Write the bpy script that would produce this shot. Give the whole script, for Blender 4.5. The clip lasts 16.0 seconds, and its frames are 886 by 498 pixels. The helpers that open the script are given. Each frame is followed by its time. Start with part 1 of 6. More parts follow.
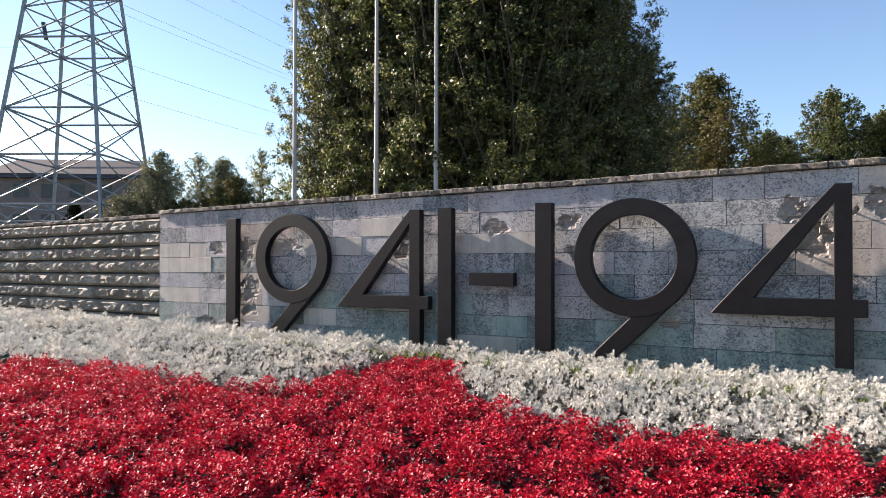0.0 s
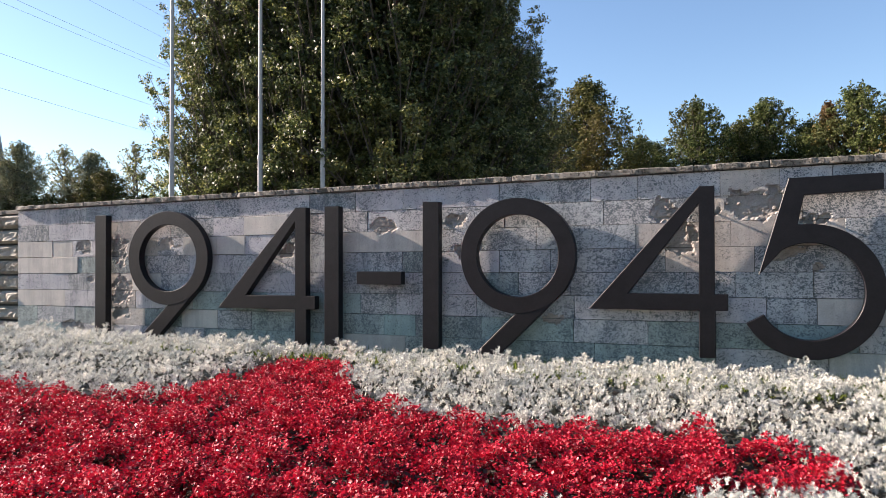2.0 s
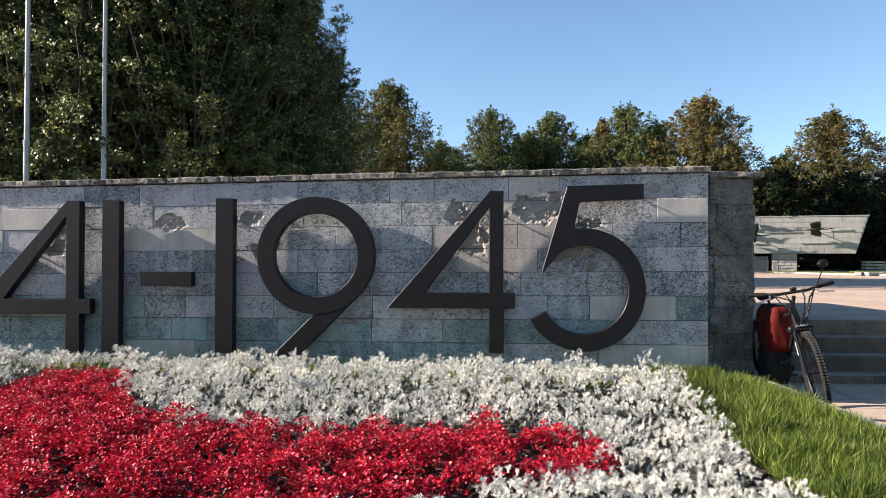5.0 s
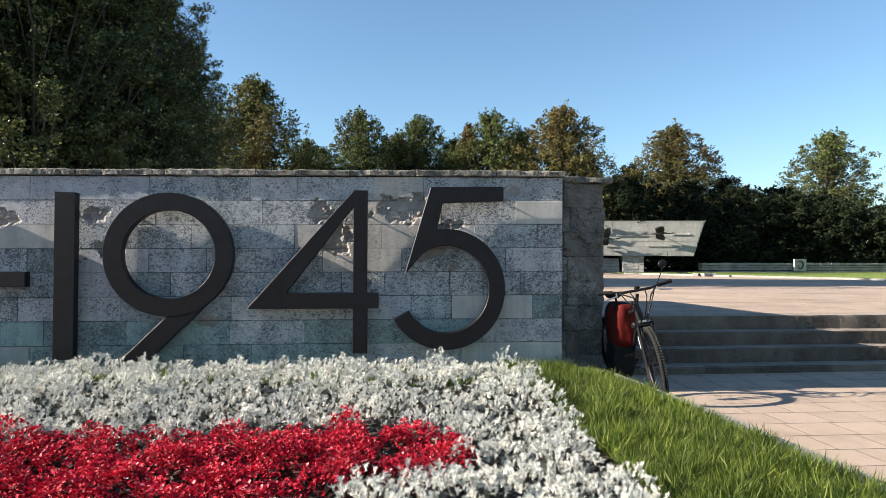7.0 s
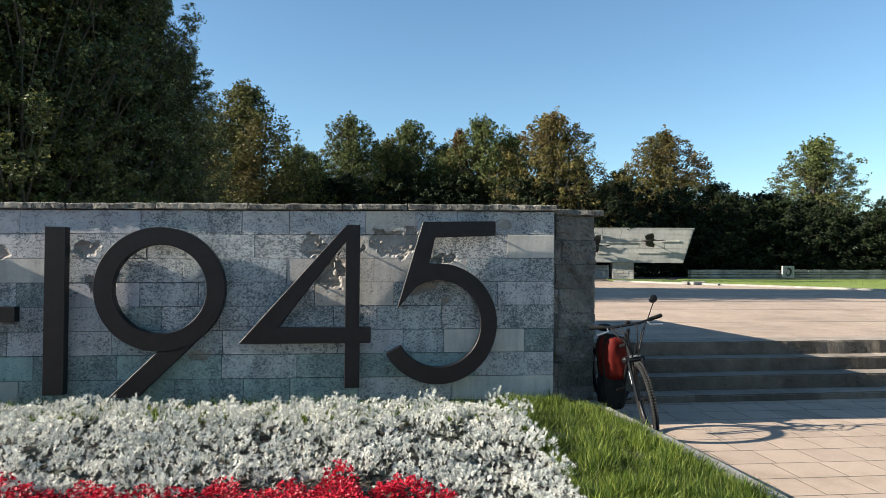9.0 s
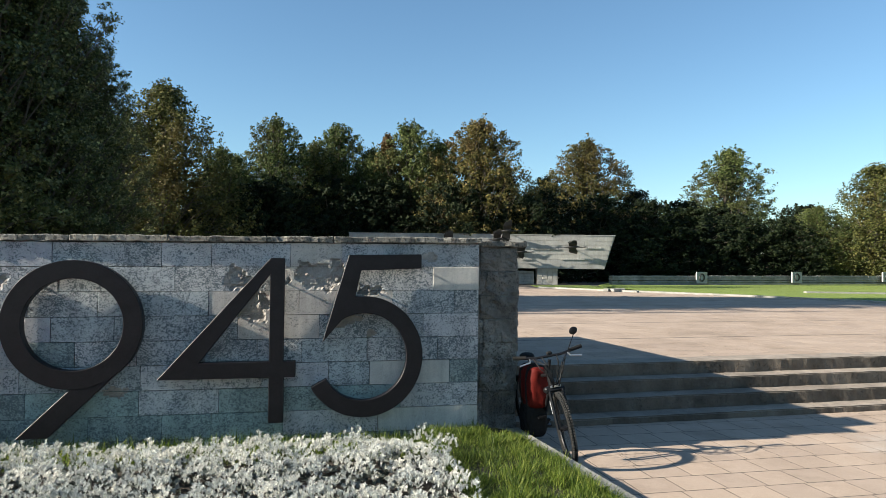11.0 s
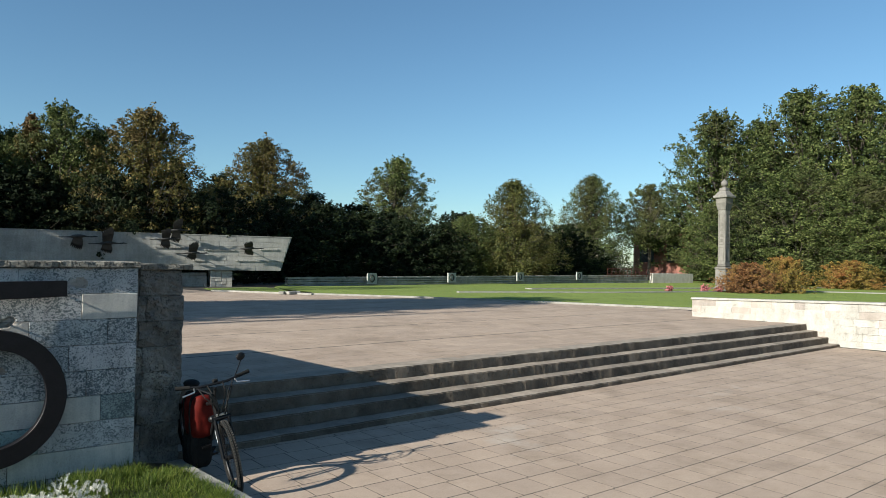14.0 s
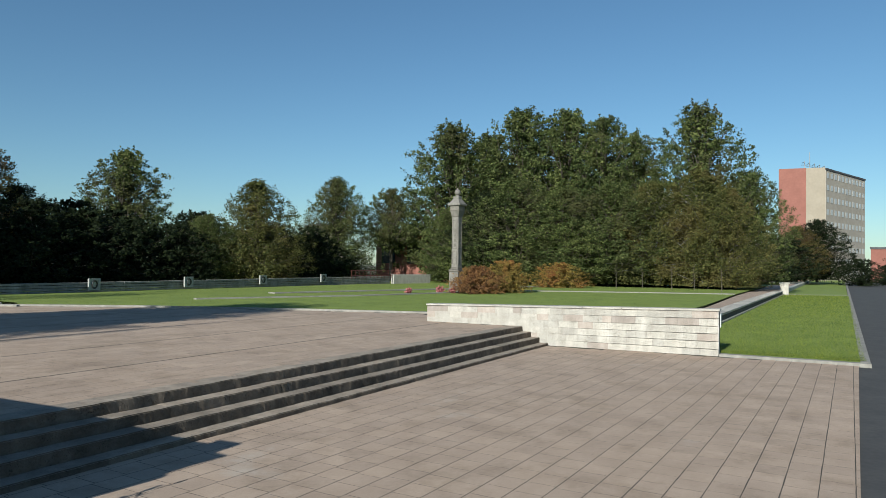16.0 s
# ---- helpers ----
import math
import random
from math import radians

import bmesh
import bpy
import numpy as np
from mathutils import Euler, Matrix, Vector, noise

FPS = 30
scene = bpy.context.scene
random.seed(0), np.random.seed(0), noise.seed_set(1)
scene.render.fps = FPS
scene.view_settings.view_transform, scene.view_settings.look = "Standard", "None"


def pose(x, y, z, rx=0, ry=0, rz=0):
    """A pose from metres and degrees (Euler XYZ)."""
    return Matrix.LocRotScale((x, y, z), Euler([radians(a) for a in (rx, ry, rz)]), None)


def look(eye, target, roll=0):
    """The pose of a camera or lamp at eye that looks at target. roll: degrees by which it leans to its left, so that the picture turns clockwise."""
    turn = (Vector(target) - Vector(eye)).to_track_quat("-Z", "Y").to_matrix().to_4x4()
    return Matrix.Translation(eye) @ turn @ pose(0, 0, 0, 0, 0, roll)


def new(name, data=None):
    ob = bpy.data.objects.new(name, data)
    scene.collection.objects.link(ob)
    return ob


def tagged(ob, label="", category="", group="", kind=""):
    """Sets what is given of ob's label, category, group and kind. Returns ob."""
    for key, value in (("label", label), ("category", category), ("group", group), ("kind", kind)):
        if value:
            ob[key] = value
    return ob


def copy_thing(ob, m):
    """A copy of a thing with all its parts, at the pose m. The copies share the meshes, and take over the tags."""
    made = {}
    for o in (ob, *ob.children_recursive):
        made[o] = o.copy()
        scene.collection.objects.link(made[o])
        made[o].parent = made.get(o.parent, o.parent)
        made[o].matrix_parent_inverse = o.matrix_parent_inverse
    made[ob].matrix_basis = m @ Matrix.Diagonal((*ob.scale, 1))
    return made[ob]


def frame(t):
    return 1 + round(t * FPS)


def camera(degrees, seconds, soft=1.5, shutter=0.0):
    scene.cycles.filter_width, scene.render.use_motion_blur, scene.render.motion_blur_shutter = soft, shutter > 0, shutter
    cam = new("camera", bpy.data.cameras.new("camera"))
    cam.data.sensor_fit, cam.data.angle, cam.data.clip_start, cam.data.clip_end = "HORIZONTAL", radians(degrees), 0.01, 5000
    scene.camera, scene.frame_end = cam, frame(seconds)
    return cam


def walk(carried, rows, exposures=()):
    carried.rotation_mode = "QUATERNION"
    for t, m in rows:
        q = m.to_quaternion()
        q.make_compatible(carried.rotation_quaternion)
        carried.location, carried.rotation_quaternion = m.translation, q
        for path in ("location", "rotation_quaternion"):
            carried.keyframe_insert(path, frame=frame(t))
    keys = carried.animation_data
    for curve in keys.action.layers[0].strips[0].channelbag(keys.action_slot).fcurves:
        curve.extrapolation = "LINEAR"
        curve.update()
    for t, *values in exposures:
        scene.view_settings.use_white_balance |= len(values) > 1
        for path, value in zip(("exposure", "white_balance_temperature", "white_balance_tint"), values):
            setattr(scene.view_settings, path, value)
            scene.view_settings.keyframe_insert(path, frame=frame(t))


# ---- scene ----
cam = camera(65.1, 16.0, soft=0.6)
PATH = [
    (0, (-2.464, -6.511, 1.208), (-3.329, -4.708, 1.234), 0.1),
    (0.5, (-2.474, -6.514, 1.208), (-3.279, -4.684, 1.234), 0.0),
    (1, (-2.477, -6.507, 1.209), (-3.204, -4.644, 1.234), -0.0),
    (1.5, (-2.473, -6.496, 1.207), (-3.123, -4.605, 1.23), -0.1),
    (2, (-2.472, -6.494, 1.205), (-3.036, -4.576, 1.228), -0.1),
    (2.5, (-2.477, -6.487, 1.21), (-2.96, -4.546, 1.231), -0.1),
    (3, (-2.478, -6.469, 1.215), (-2.872, -4.508, 1.234), -0.1),
    (3.5, (-2.488, -6.465, 1.212), (-2.794, -4.489, 1.232), -0.1),
    (4, (-2.481, -6.458, 1.216), (-2.687, -4.469, 1.236), 0.0),
    (4.5, (-2.461, -6.454, 1.215), (-2.573, -4.457, 1.234), 0.1),
    (5, (-2.436, -6.459, 1.207), (-2.445, -4.459, 1.23), 0.2),
    (7.5, (-2.395, -6.464, 1.192), (-2.004, -4.503, 1.222), 0.4),
    (8, (-2.407, -6.466, 1.255), (-2.02, -4.505, 1.287), 0.5),
    (10.5, (-2.423, -6.526, 1.808), (-1.926, -4.589, 1.842), 0.7),
    (11, (-2.420, -6.541, 1.821), (-1.825, -4.632, 1.857), 0.7),
    (11.5, (-2.421, -6.539, 1.837), (-1.715, -4.668, 1.873), 0.9),
    (12, (-2.413, -6.565, 1.863), (-1.562, -4.755, 1.901), 0.9),
    (12.5, (-2.411, -6.556, 1.924), (-1.428, -4.814, 1.963), 1),
    (13, (-2.408, -6.583, 1.990), (-1.293, -4.922, 2.031), 0.9),
    (13.5, (-2.396, -6.607, 2.042), (-1.153, -5.040, 2.083), 1),
    (14, (-2.394, -6.647, 2.091), (-1.019, -5.196, 2.133), 1),
    (14.5, (-2.402, -6.709, 2.14), (-0.875, -5.418, 2.184), 1.0),
    (15, (-2.454, -6.744, 2.214), (-0.804, -5.614, 2.26), 0.9),
    (15.5, (-2.433, -6.805, 2.306), (-0.701, -5.805, 2.353), 0.9),
    (16, (-2.474, -6.797, 2.45), (-0.673, -5.928, 2.499), 0.9),
]
EXPOSURES = [(0, 1.80, 6680, 24), (4.5, 1.74, 6520, 20), (8, 1.57, 6250, 11), (11, 1.44, 6200, 9), (13, 1.24, 6080, 7), (16, 0.54, 5740, 5)]
walk(cam, [(t, look(eye, target, roll)) for t, eye, target, roll in PATH], EXPOSURES)

# ---- light ----
SUN_WAY = Vector((1.0, -0.045, -0.465)).normalized()
world = bpy.data.worlds.new("world")
scene.world = world
world.use_nodes = True
sky = world.node_tree.nodes.new("ShaderNodeTexSky")
sky.sky_type, sky.sun_disc = "NISHITA", False
sky.sun_elevation = math.asin(-SUN_WAY.z)
sky.sun_rotation = math.atan2(-SUN_WAY.x, -SUN_WAY.y)
sky.air_density, sky.dust_density, sky.ozone_density = 1.0, 0.3, 2.5
world.node_tree.nodes["Background"].inputs["Strength"].default_value = 0.062
# a colour multiplied into the sky's light turns the blue a little towards cyan
sky_tint = world.node_tree.nodes.new("ShaderNodeMix")
sky_tint.data_type, sky_tint.blend_type = "RGBA", "MULTIPLY"
sky_tint.inputs[0].default_value, sky_tint.inputs[7].default_value = 1.0, (0.90, 1.02, 1.0, 1)
world.node_tree.links.new(sky.outputs["Color"], sky_tint.inputs[6])
world.node_tree.links.new(sky_tint.outputs[2], world.node_tree.nodes["Background"].inputs["Color"])
sun = new("sun", bpy.data.lights.new("sun", "SUN"))
sun.data.energy, sun.data.angle, sun.data.color = 5.0, radians(0.55), (1.0, 0.90, 0.75)
sun.rotation_euler = SUN_WAY.to_track_quat("-Z", "Y").to_euler()

# ---- materials ----
def rgb(c):
    return (*c, 1.0)


class Net:
    """A small node builder for one material."""

    def __init__(self, name, rough=0.8, metal=0.0, spec=0.4):
        self.m = bpy.data.materials.new(name)
        self.m.use_nodes = True
        self.t = self.m.node_tree
        self.b = self.t.nodes["Principled BSDF"]
        self.b.inputs["Roughness"].default_value = rough
        self.b.inputs["Metallic"].default_value = metal
        self.b.inputs["Specular IOR Level"].default_value = spec
        self.pos = self.t.nodes.new("ShaderNodeNewGeometry")

    def link(self, a, b):
        self.t.links.new(a, b)

    def place(self, stretch=(1, 1, 1)):
        n = self.t.nodes.new("ShaderNodeMapping")
        n.inputs["Scale"].default_value = stretch
        self.link(self.pos.outputs["Position"], n.inputs["Vector"])
        return n.outputs["Vector"]

    def noise(self, scale, detail=4, rough=0.6, stretch=(1, 1, 1)):
        n = self.t.nodes.new("ShaderNodeTexNoise")
        n.inputs["Scale"].default_value, n.inputs["Detail"].default_value, n.inputs["Roughness"].default_value = scale, detail, rough
        self.link(self.place(stretch), n.inputs["Vector"])
        return n.outputs["Fac"]

    def cells(self, scale, feature="F1", stretch=(1, 1, 1)):
        n = self.t.nodes.new("ShaderNodeTexVoronoi")
        n.feature = feature
        n.inputs["Scale"].default_value = scale
        self.link(self.place(stretch), n.inputs["Vector"])
        return n.outputs["Distance"]

    def ramp(self, fac, *stops):
        n = self.t.nodes.new("ShaderNodeValToRGB")
        while len(n.color_ramp.elements) < len(stops):
            n.color_ramp.elements.new(0.5)
        for e, (p, c) in zip(n.color_ramp.elements, stops):
            e.position, e.color = p, rgb(c)
        self.link(fac, n.inputs["Fac"])
        return n.outputs["Color"]

    def mix(self, fac, a, b, how="MIX"):
        n = self.t.nodes.new("ShaderNodeMix")
        n.data_type, n.blend_type = "RGBA", how
        for sock, v in ((n.inputs["Factor"], fac), (n.inputs[6], a), (n.inputs[7], b)):
            if isinstance(v, (int, float)):
                sock.default_value = v
            elif isinstance(v, tuple):
                sock.default_value = rgb(v)
            else:
                self.link(v, sock)
        return n.outputs[2]

    def island(self):
        return self.pos.outputs["Random Per Island"]

    def piece(self):
        return self.t.nodes.new("ShaderNodeObjectInfo").outputs["Random"]

    def bump(self, *layers):
        """layers of (height, strength, distance)"""
        last = None
        for h, strength, dist in layers:
            n = self.t.nodes.new("ShaderNodeBump")
            n.inputs["Strength"].default_value, n.inputs["Distance"].default_value = strength, dist
            self.link(h, n.inputs["Height"])
            if last:
                self.link(last, n.inputs["Normal"])
            last = n.outputs["Normal"]
        self.link(last, self.b.inputs["Normal"])

    def colour(self, c):
        if isinstance(c, tuple):
            self.b.inputs["Base Color"].default_value = rgb(c)
        else:
            self.link(c, self.b.inputs["Base Color"])
        return self

    def thin(self, c, share):
        """Leaves let a share of the light through."""
        tr = self.t.nodes.new("ShaderNodeBsdfTranslucent")
        mx = self.t.nodes.new("ShaderNodeMixShader")
        mx.inputs["Fac"].default_value = share
        self.link(c, tr.inputs["Color"])
        self.link(self.b.outputs["BSDF"], mx.inputs[1])
        self.link(tr.outputs["BSDF"], mx.inputs[2])
        self.link(mx.outputs["Shader"], self.t.nodes["Material Output"].inputs["Surface"])
        return self


def stone(name, dark, light, pits=0.5, pit_colour=(0.16, 0.16, 0.15), spread=0.25, rough=0.88, bump=0.6, grain=1.0, cover=0.37):
    n = Net(name, rough, 0, 0.25)
    base = n.ramp(n.noise(2.2 * grain, 6, 0.65), (0.3, dark), (0.7, light))
    tone = n.ramp(n.piece(), (0.0, (1 - spread,) * 3), (1.0, (1 + 0.4 * spread, 1 + 0.36 * spread, 1 + 0.28 * spread)))
    base = n.mix(1.0, base, tone, "MULTIPLY")
    fine = n.noise(38 * grain, 5, 0.7)
    base = n.mix(0.5, base, n.ramp(fine, (0.3, (0.6, 0.6, 0.6)), (0.65, (1.1, 1.1, 1.1))), "MULTIPLY")
    hole = n.noise(60 * grain, 3, 0.55, (1.0, 1.0, 0.75))
    patch = n.noise(4 * grain, 3, 0.6)
    mask = n.ramp(n.mix(0.22, hole, patch), (cover, (1, 1, 1)), (cover + 0.03, (0, 0, 0)))
    base = n.mix(n.mix(1.0, mask, (pits,) * 3, "MULTIPLY"), base, pit_colour)
    streak = n.ramp(n.noise(3.0, 5, 0.6, (1.6, 1.6, 0.25)), (0.42, (0.72, 0.72, 0.7)), (0.6, (1, 1, 1)))
    base = n.mix(0.45, base, streak, "MULTIPLY")
    n.colour(base)
    n.bump((fine, bump * 0.5, 0.012), (n.mix(1.0, (1.0, 1.0, 1.0), mask, "SUBTRACT"), bump, 0.012), (n.noise(9 * grain, 4), bump * 0.5, 0.03))
    return n.m


def leafy(name, stops, share=0.25, rough=0.55, lump=0.35, big=None, spec=0.3):
    n = Net(name, rough, 0, spec)
    c = n.ramp(n.island(), *stops)
    tone = n.ramp(n.noise(lump, 3, 0.5), (0.3, (0.62, 0.66, 0.62)), (0.7, (1.25, 1.2, 1.05)))
    c = n.mix(1.0, c, tone, "MULTIPLY")
    if big:
        c = n.mix(n.ramp(n.noise(big[0], 3, 0.6), (0.5, (0, 0, 0)), (0.68, (1, 1, 1))), c, big[1])
    n.colour(c)
    return n.thin(c, share).m


def wall_stone(name, tints, share=0.5, smooth=0.0):
    """Shell limestone: fine dark pits, thicker on some slabs than on others, over a blotched ground."""
    n = Net(name, 0.9, 0, 0.2)
    base = n.ramp(n.piece(), *tints)
    base = n.mix(0.75, base, n.ramp(n.noise(3.1, 7, 0.68), (0.3, (0.72, 0.73, 0.76)), (0.7, (1.16, 1.13, 1.1))), "MULTIPLY")
    fine = n.noise(85, 5, 0.75)
    base = n.mix(0.6, base, n.ramp(fine, (0.32, (0.68, 0.69, 0.7)), (0.66, (1.13, 1.12, 1.1))), "MULTIPLY")
    pit = n.t.nodes.new("ShaderNodeTexNoise")
    pit.inputs["Scale"].default_value, pit.inputs["Detail"].default_value, pit.inputs["Roughness"].default_value, pit.inputs["Distortion"].default_value = 42, 3, 0.62, 1.6
    n.link(n.place((1.0, 1.0, 1.25)), pit.inputs["Vector"])
    sift = n.t.nodes.new("ShaderNodeMath")
    sift.operation = "MULTIPLY_ADD"
    n.link(n.piece(), sift.inputs[0])
    sift.inputs[1].default_value, sift.inputs[2].default_value = -0.11, 0.05 + smooth
    patch = n.t.nodes.new("ShaderNodeMath")
    patch.operation = "MULTIPLY_ADD"
    n.link(n.noise(5.5, 4, 0.6), patch.inputs[0])
    patch.inputs[1].default_value = 0.28
    n.link(pit.outputs["Fac"], patch.inputs[2])
    level = n.t.nodes.new("ShaderNodeMath")
    n.link(patch.outputs[0], level.inputs[0])
    n.link(sift.outputs[0], level.inputs[1])
    mask = n.ramp(level.outputs[0], (0.575, (1, 1, 1)), (0.61, (0, 0, 0)))
    base = n.mix(n.mix(1.0, mask, (share,) * 3, "MULTIPLY"), base, (0.085, 0.105, 0.115))
    streak = n.ramp(n.noise(4.0, 5, 0.65, (2.2, 2.2, 0.22)), (0.4, (0.66, 0.66, 0.66)), (0.56, (1, 1, 1)))
    base = n.mix(0.4, base, streak, "MULTIPLY")
    n.colour(base)
    n.bump((fine, 0.35, 0.006), (n.mix(1.0, (1.0, 1.0, 1.0), mask, "SUBTRACT"), 0.55, 0.008), (n.noise(13, 4), 0.25, 0.015))
    return n.m


SLAB = wall_stone("shell_limestone", ((0.0, (0.44, 0.445, 0.465)), (0.35, (0.57, 0.55, 0.545)), (0.6, (0.43, 0.46, 0.465)), (0.85, (0.60, 0.58, 0.565)), (1.0, (0.41, 0.44, 0.44))), 0.9)
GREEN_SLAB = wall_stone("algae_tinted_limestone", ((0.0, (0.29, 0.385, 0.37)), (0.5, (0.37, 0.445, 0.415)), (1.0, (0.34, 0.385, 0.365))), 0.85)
CRACKED_SLAB = wall_stone("browned_limestone", ((0.0, (0.46, 0.42, 0.375)), (0.5, (0.56, 0.52, 0.47)), (1.0, (0.40, 0.365, 0.325))), 0.6, 0.05)
BROKEN = stone("fresh_broken_limestone", (0.25, 0.22, 0.19), (0.46, 0.43, 0.395), 0.4, (0.13, 0.10, 0.08), 0.2, bump=0.8, grain=1.6)
PLAIN_SLAB = wall_stone("smooth_beige_limestone", ((0.0, (0.42, 0.41, 0.375)), (0.5, (0.54, 0.515, 0.47)), (1.0, (0.45, 0.44, 0.40))), 0.35, 0.13)
ROUGH_STONE = stone("rock_faced_stone", (0.27, 0.255, 0.22), (0.45, 0.42, 0.36), 0.45, (0.12, 0.11, 0.1), 0.3, bump=1.0)
COPING = stone("weathered_coping", (0.15, 0.14, 0.12), (0.34, 0.32, 0.28), 0.75, (0.055, 0.055, 0.05), 0.4, bump=1.2, cover=0.43)
PIER_STONE = stone("dark_weathered_pier_stone", (0.13, 0.125, 0.115), (0.40, 0.375, 0.34), 0.75, (0.06, 0.058, 0.055), 0.4, bump=1.8, grain=1.4, cover=0.41)
MORTAR = stone("mortar", (0.06, 0.057, 0.05), (0.12, 0.115, 0.1), 0.5)
WHITE_STONE = stone("pale_limestone", (0.43, 0.405, 0.36), (0.56, 0.535, 0.485), 0.35, (0.32, 0.275, 0.23), 0.16, bump=0.8, cover=0.41)
PINK_STONE = stone("pinkish_limestone", (0.33, 0.285, 0.25), (0.46, 0.41, 0.365), 0.4, (0.2, 0.18, 0.16), 0.2, bump=0.7)
# pitted step granite for the risers, their weak light put into the darker colour
SHADED_RISER = stone("shaded_pitched_granite", (0.095, 0.078, 0.062), (0.24, 0.20, 0.16), 0.6, (0.035, 0.03, 0.027), 0.35, bump=1.8)
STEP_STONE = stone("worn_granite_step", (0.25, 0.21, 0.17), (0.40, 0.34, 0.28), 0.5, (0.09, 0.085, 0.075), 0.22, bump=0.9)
KERB_STONE = stone("kerb_concrete", (0.25, 0.24, 0.215), (0.37, 0.355, 0.32), 0.35, (0.15, 0.165, 0.15), 0.15)
COLUMN_STONE = stone("grey_column_stone", (0.12, 0.112, 0.098), (0.22, 0.205, 0.18), 0.5, (0.07, 0.065, 0.06), 0.1, grain=0.4)
SLAB_CONCRETE = stone("board_marked_concrete", (0.29, 0.285, 0.26), (0.45, 0.435, 0.405), 0.35, (0.25, 0.25, 0.24), 0.1, grain=0.35)
FAR_STONE = stone("stacked_grey_stone", (0.26, 0.255, 0.24), (0.56, 0.54, 0.51), 0.3, (0.1, 0.1, 0.1), 0.4, grain=0.6)


def tile_material():
    n = Net("concrete_paving_tile", 0.85, 0, 0.25)
    base = n.ramp(n.noise(1.1, 6, 0.65), (0.3, (0.345, 0.266, 0.206)), (0.7, (0.435, 0.341, 0.268)))
    base = n.mix(0.45, base, n.ramp(n.piece(), (0, (0.84, 0.84, 0.85)), (1, (1.1, 1.09, 1.06))), "MULTIPLY")
    base = n.mix(0.45, base, n.ramp(n.island(), (0, (0.84, 0.84, 0.85)), (1, (1.1, 1.09, 1.06))), "MULTIPLY")
    fine = n.noise(70, 4, 0.7)
    base = n.mix(0.5, base, n.ramp(fine, (0.3, (0.72, 0.72, 0.72)), (0.7, (1.12, 1.12, 1.12))), "MULTIPLY")
    stain = n.ramp(n.noise(0.8, 8, 0.75), (0.36, (0.7, 0.69, 0.66)), (0.5, (1, 1, 1)))
    base = n.mix(0.7, base, stain, "MULTIPLY")
    worn = n.ramp(n.noise(0.33, 8, 0.72), (0.62, (0, 0, 0)), (0.72, (0.55, 0.55, 0.55)))
    base = n.mix(worn, base, (0.46, 0.42, 0.37))
    speck = n.ramp(n.noise(190, 2, 0.6), (0.36, (0.55, 0.55, 0.55)), (0.5, (1, 1, 1)))
    base = n.mix(0.55, base, speck, "MULTIPLY")
    n.colour(base)
    n.bump((fine, 0.35, 0.006), (n.noise(14, 4), 0.25, 0.01))
    return n.m


TILE = tile_material()


def simple(name, a, b, scale=8, rough=0.6, metal=0.0, bump=0.2, spec=0.4, dist=0.01):
    n = Net(name, rough, metal, spec)
    f = n.noise(scale, 5, 0.6)
    n.colour(n.mix(0.4, n.ramp(f, (0.3, a), (0.7, b)), n.ramp(n.noise(scale * 7, 3), (0.3, a), (0.7, b))))
    n.bump((n.noise(scale * 5, 4), bump, dist))
    return n.m


ASPHALT = simple("asphalt", (0.035, 0.035, 0.037), (0.065, 0.064, 0.062), 1.2, 0.92, bump=0.5)
JOINT = simple("earth_joint", (0.03, 0.026, 0.02), (0.07, 0.06, 0.047), 5, 0.95)
SOIL = simple("dark_soil", (0.025, 0.02, 0.016), (0.07, 0.055, 0.042), 14, 0.95, bump=0.8)
LAWN = simple("lawn", (0.10, 0.145, 0.02), (0.20, 0.25, 0.042), 0.8, 0.9, bump=0.4, dist=0.02)
EARTH = simple("trodden_earth", (0.06, 0.06, 0.035), (0.13, 0.12, 0.07), 0.3, 0.95)
NUMERAL = simple("black_painted_steel", (0.0055, 0.005, 0.006), (0.0135, 0.012, 0.0142), 9, 0.42, 0.0, 0.07, 0.2)
ROD = simple("rusty_rod", (0.03, 0.022, 0.018), (0.08, 0.05, 0.035), 30, 0.8)
POLE = simple("white_painted_pole", (0.34, 0.34, 0.33), (0.46, 0.46, 0.45), 6, 0.5)
STEEL = simple("galvanised_steel", (0.19, 0.215, 0.235), (0.31, 0.335, 0.355), 3, 0.5, 0.2)
WIRE = simple("power_line", (0.16, 0.16, 0.17), (0.24, 0.24, 0.25), 3, 0.6)
BRONZE = simple("dark_bronze", (0.02, 0.02, 0.02), (0.06, 0.056, 0.05), 5, 0.5, 0.3)
BARK = simple("bark", (0.05, 0.04, 0.03), (0.14, 0.12, 0.095), 6, 0.9, bump=0.9, dist=0.03)
BIRCH_BARK = simple("birch_bark", (0.08, 0.075, 0.065), (0.3, 0.29, 0.265), 3, 0.8)
BRICK_RED = simple("red_brick_panel", (0.20, 0.085, 0.065), (0.27, 0.118, 0.092), 0.3, 0.9)
BEIGE_PANEL = simple("beige_panel", (0.25, 0.215, 0.165), (0.32, 0.28, 0.22), 0.2, 0.9)
GREY_PANEL = simple("grey_panel", (0.30, 0.27, 0.22), (0.40, 0.36, 0.30), 0.2, 0.9)
DARK_ROOF = simple("dark_roof", (0.05, 0.05, 0.055), (0.09, 0.09, 0.095), 0.5, 0.8)
HOUSE_WALL = simple("weathered_house_wall", (0.14, 0.12, 0.12), (0.22, 0.19, 0.185), 0.4, 0.9)
PALE_WINDOW = simple("curtained_window", (0.34, 0.34, 0.33), (0.48, 0.48, 0.47), 0.6, 0.3)
DARK_WINDOW = simple("dark_window", (0.02, 0.025, 0.03), (0.05, 0.06, 0.07), 0.6, 0.15)
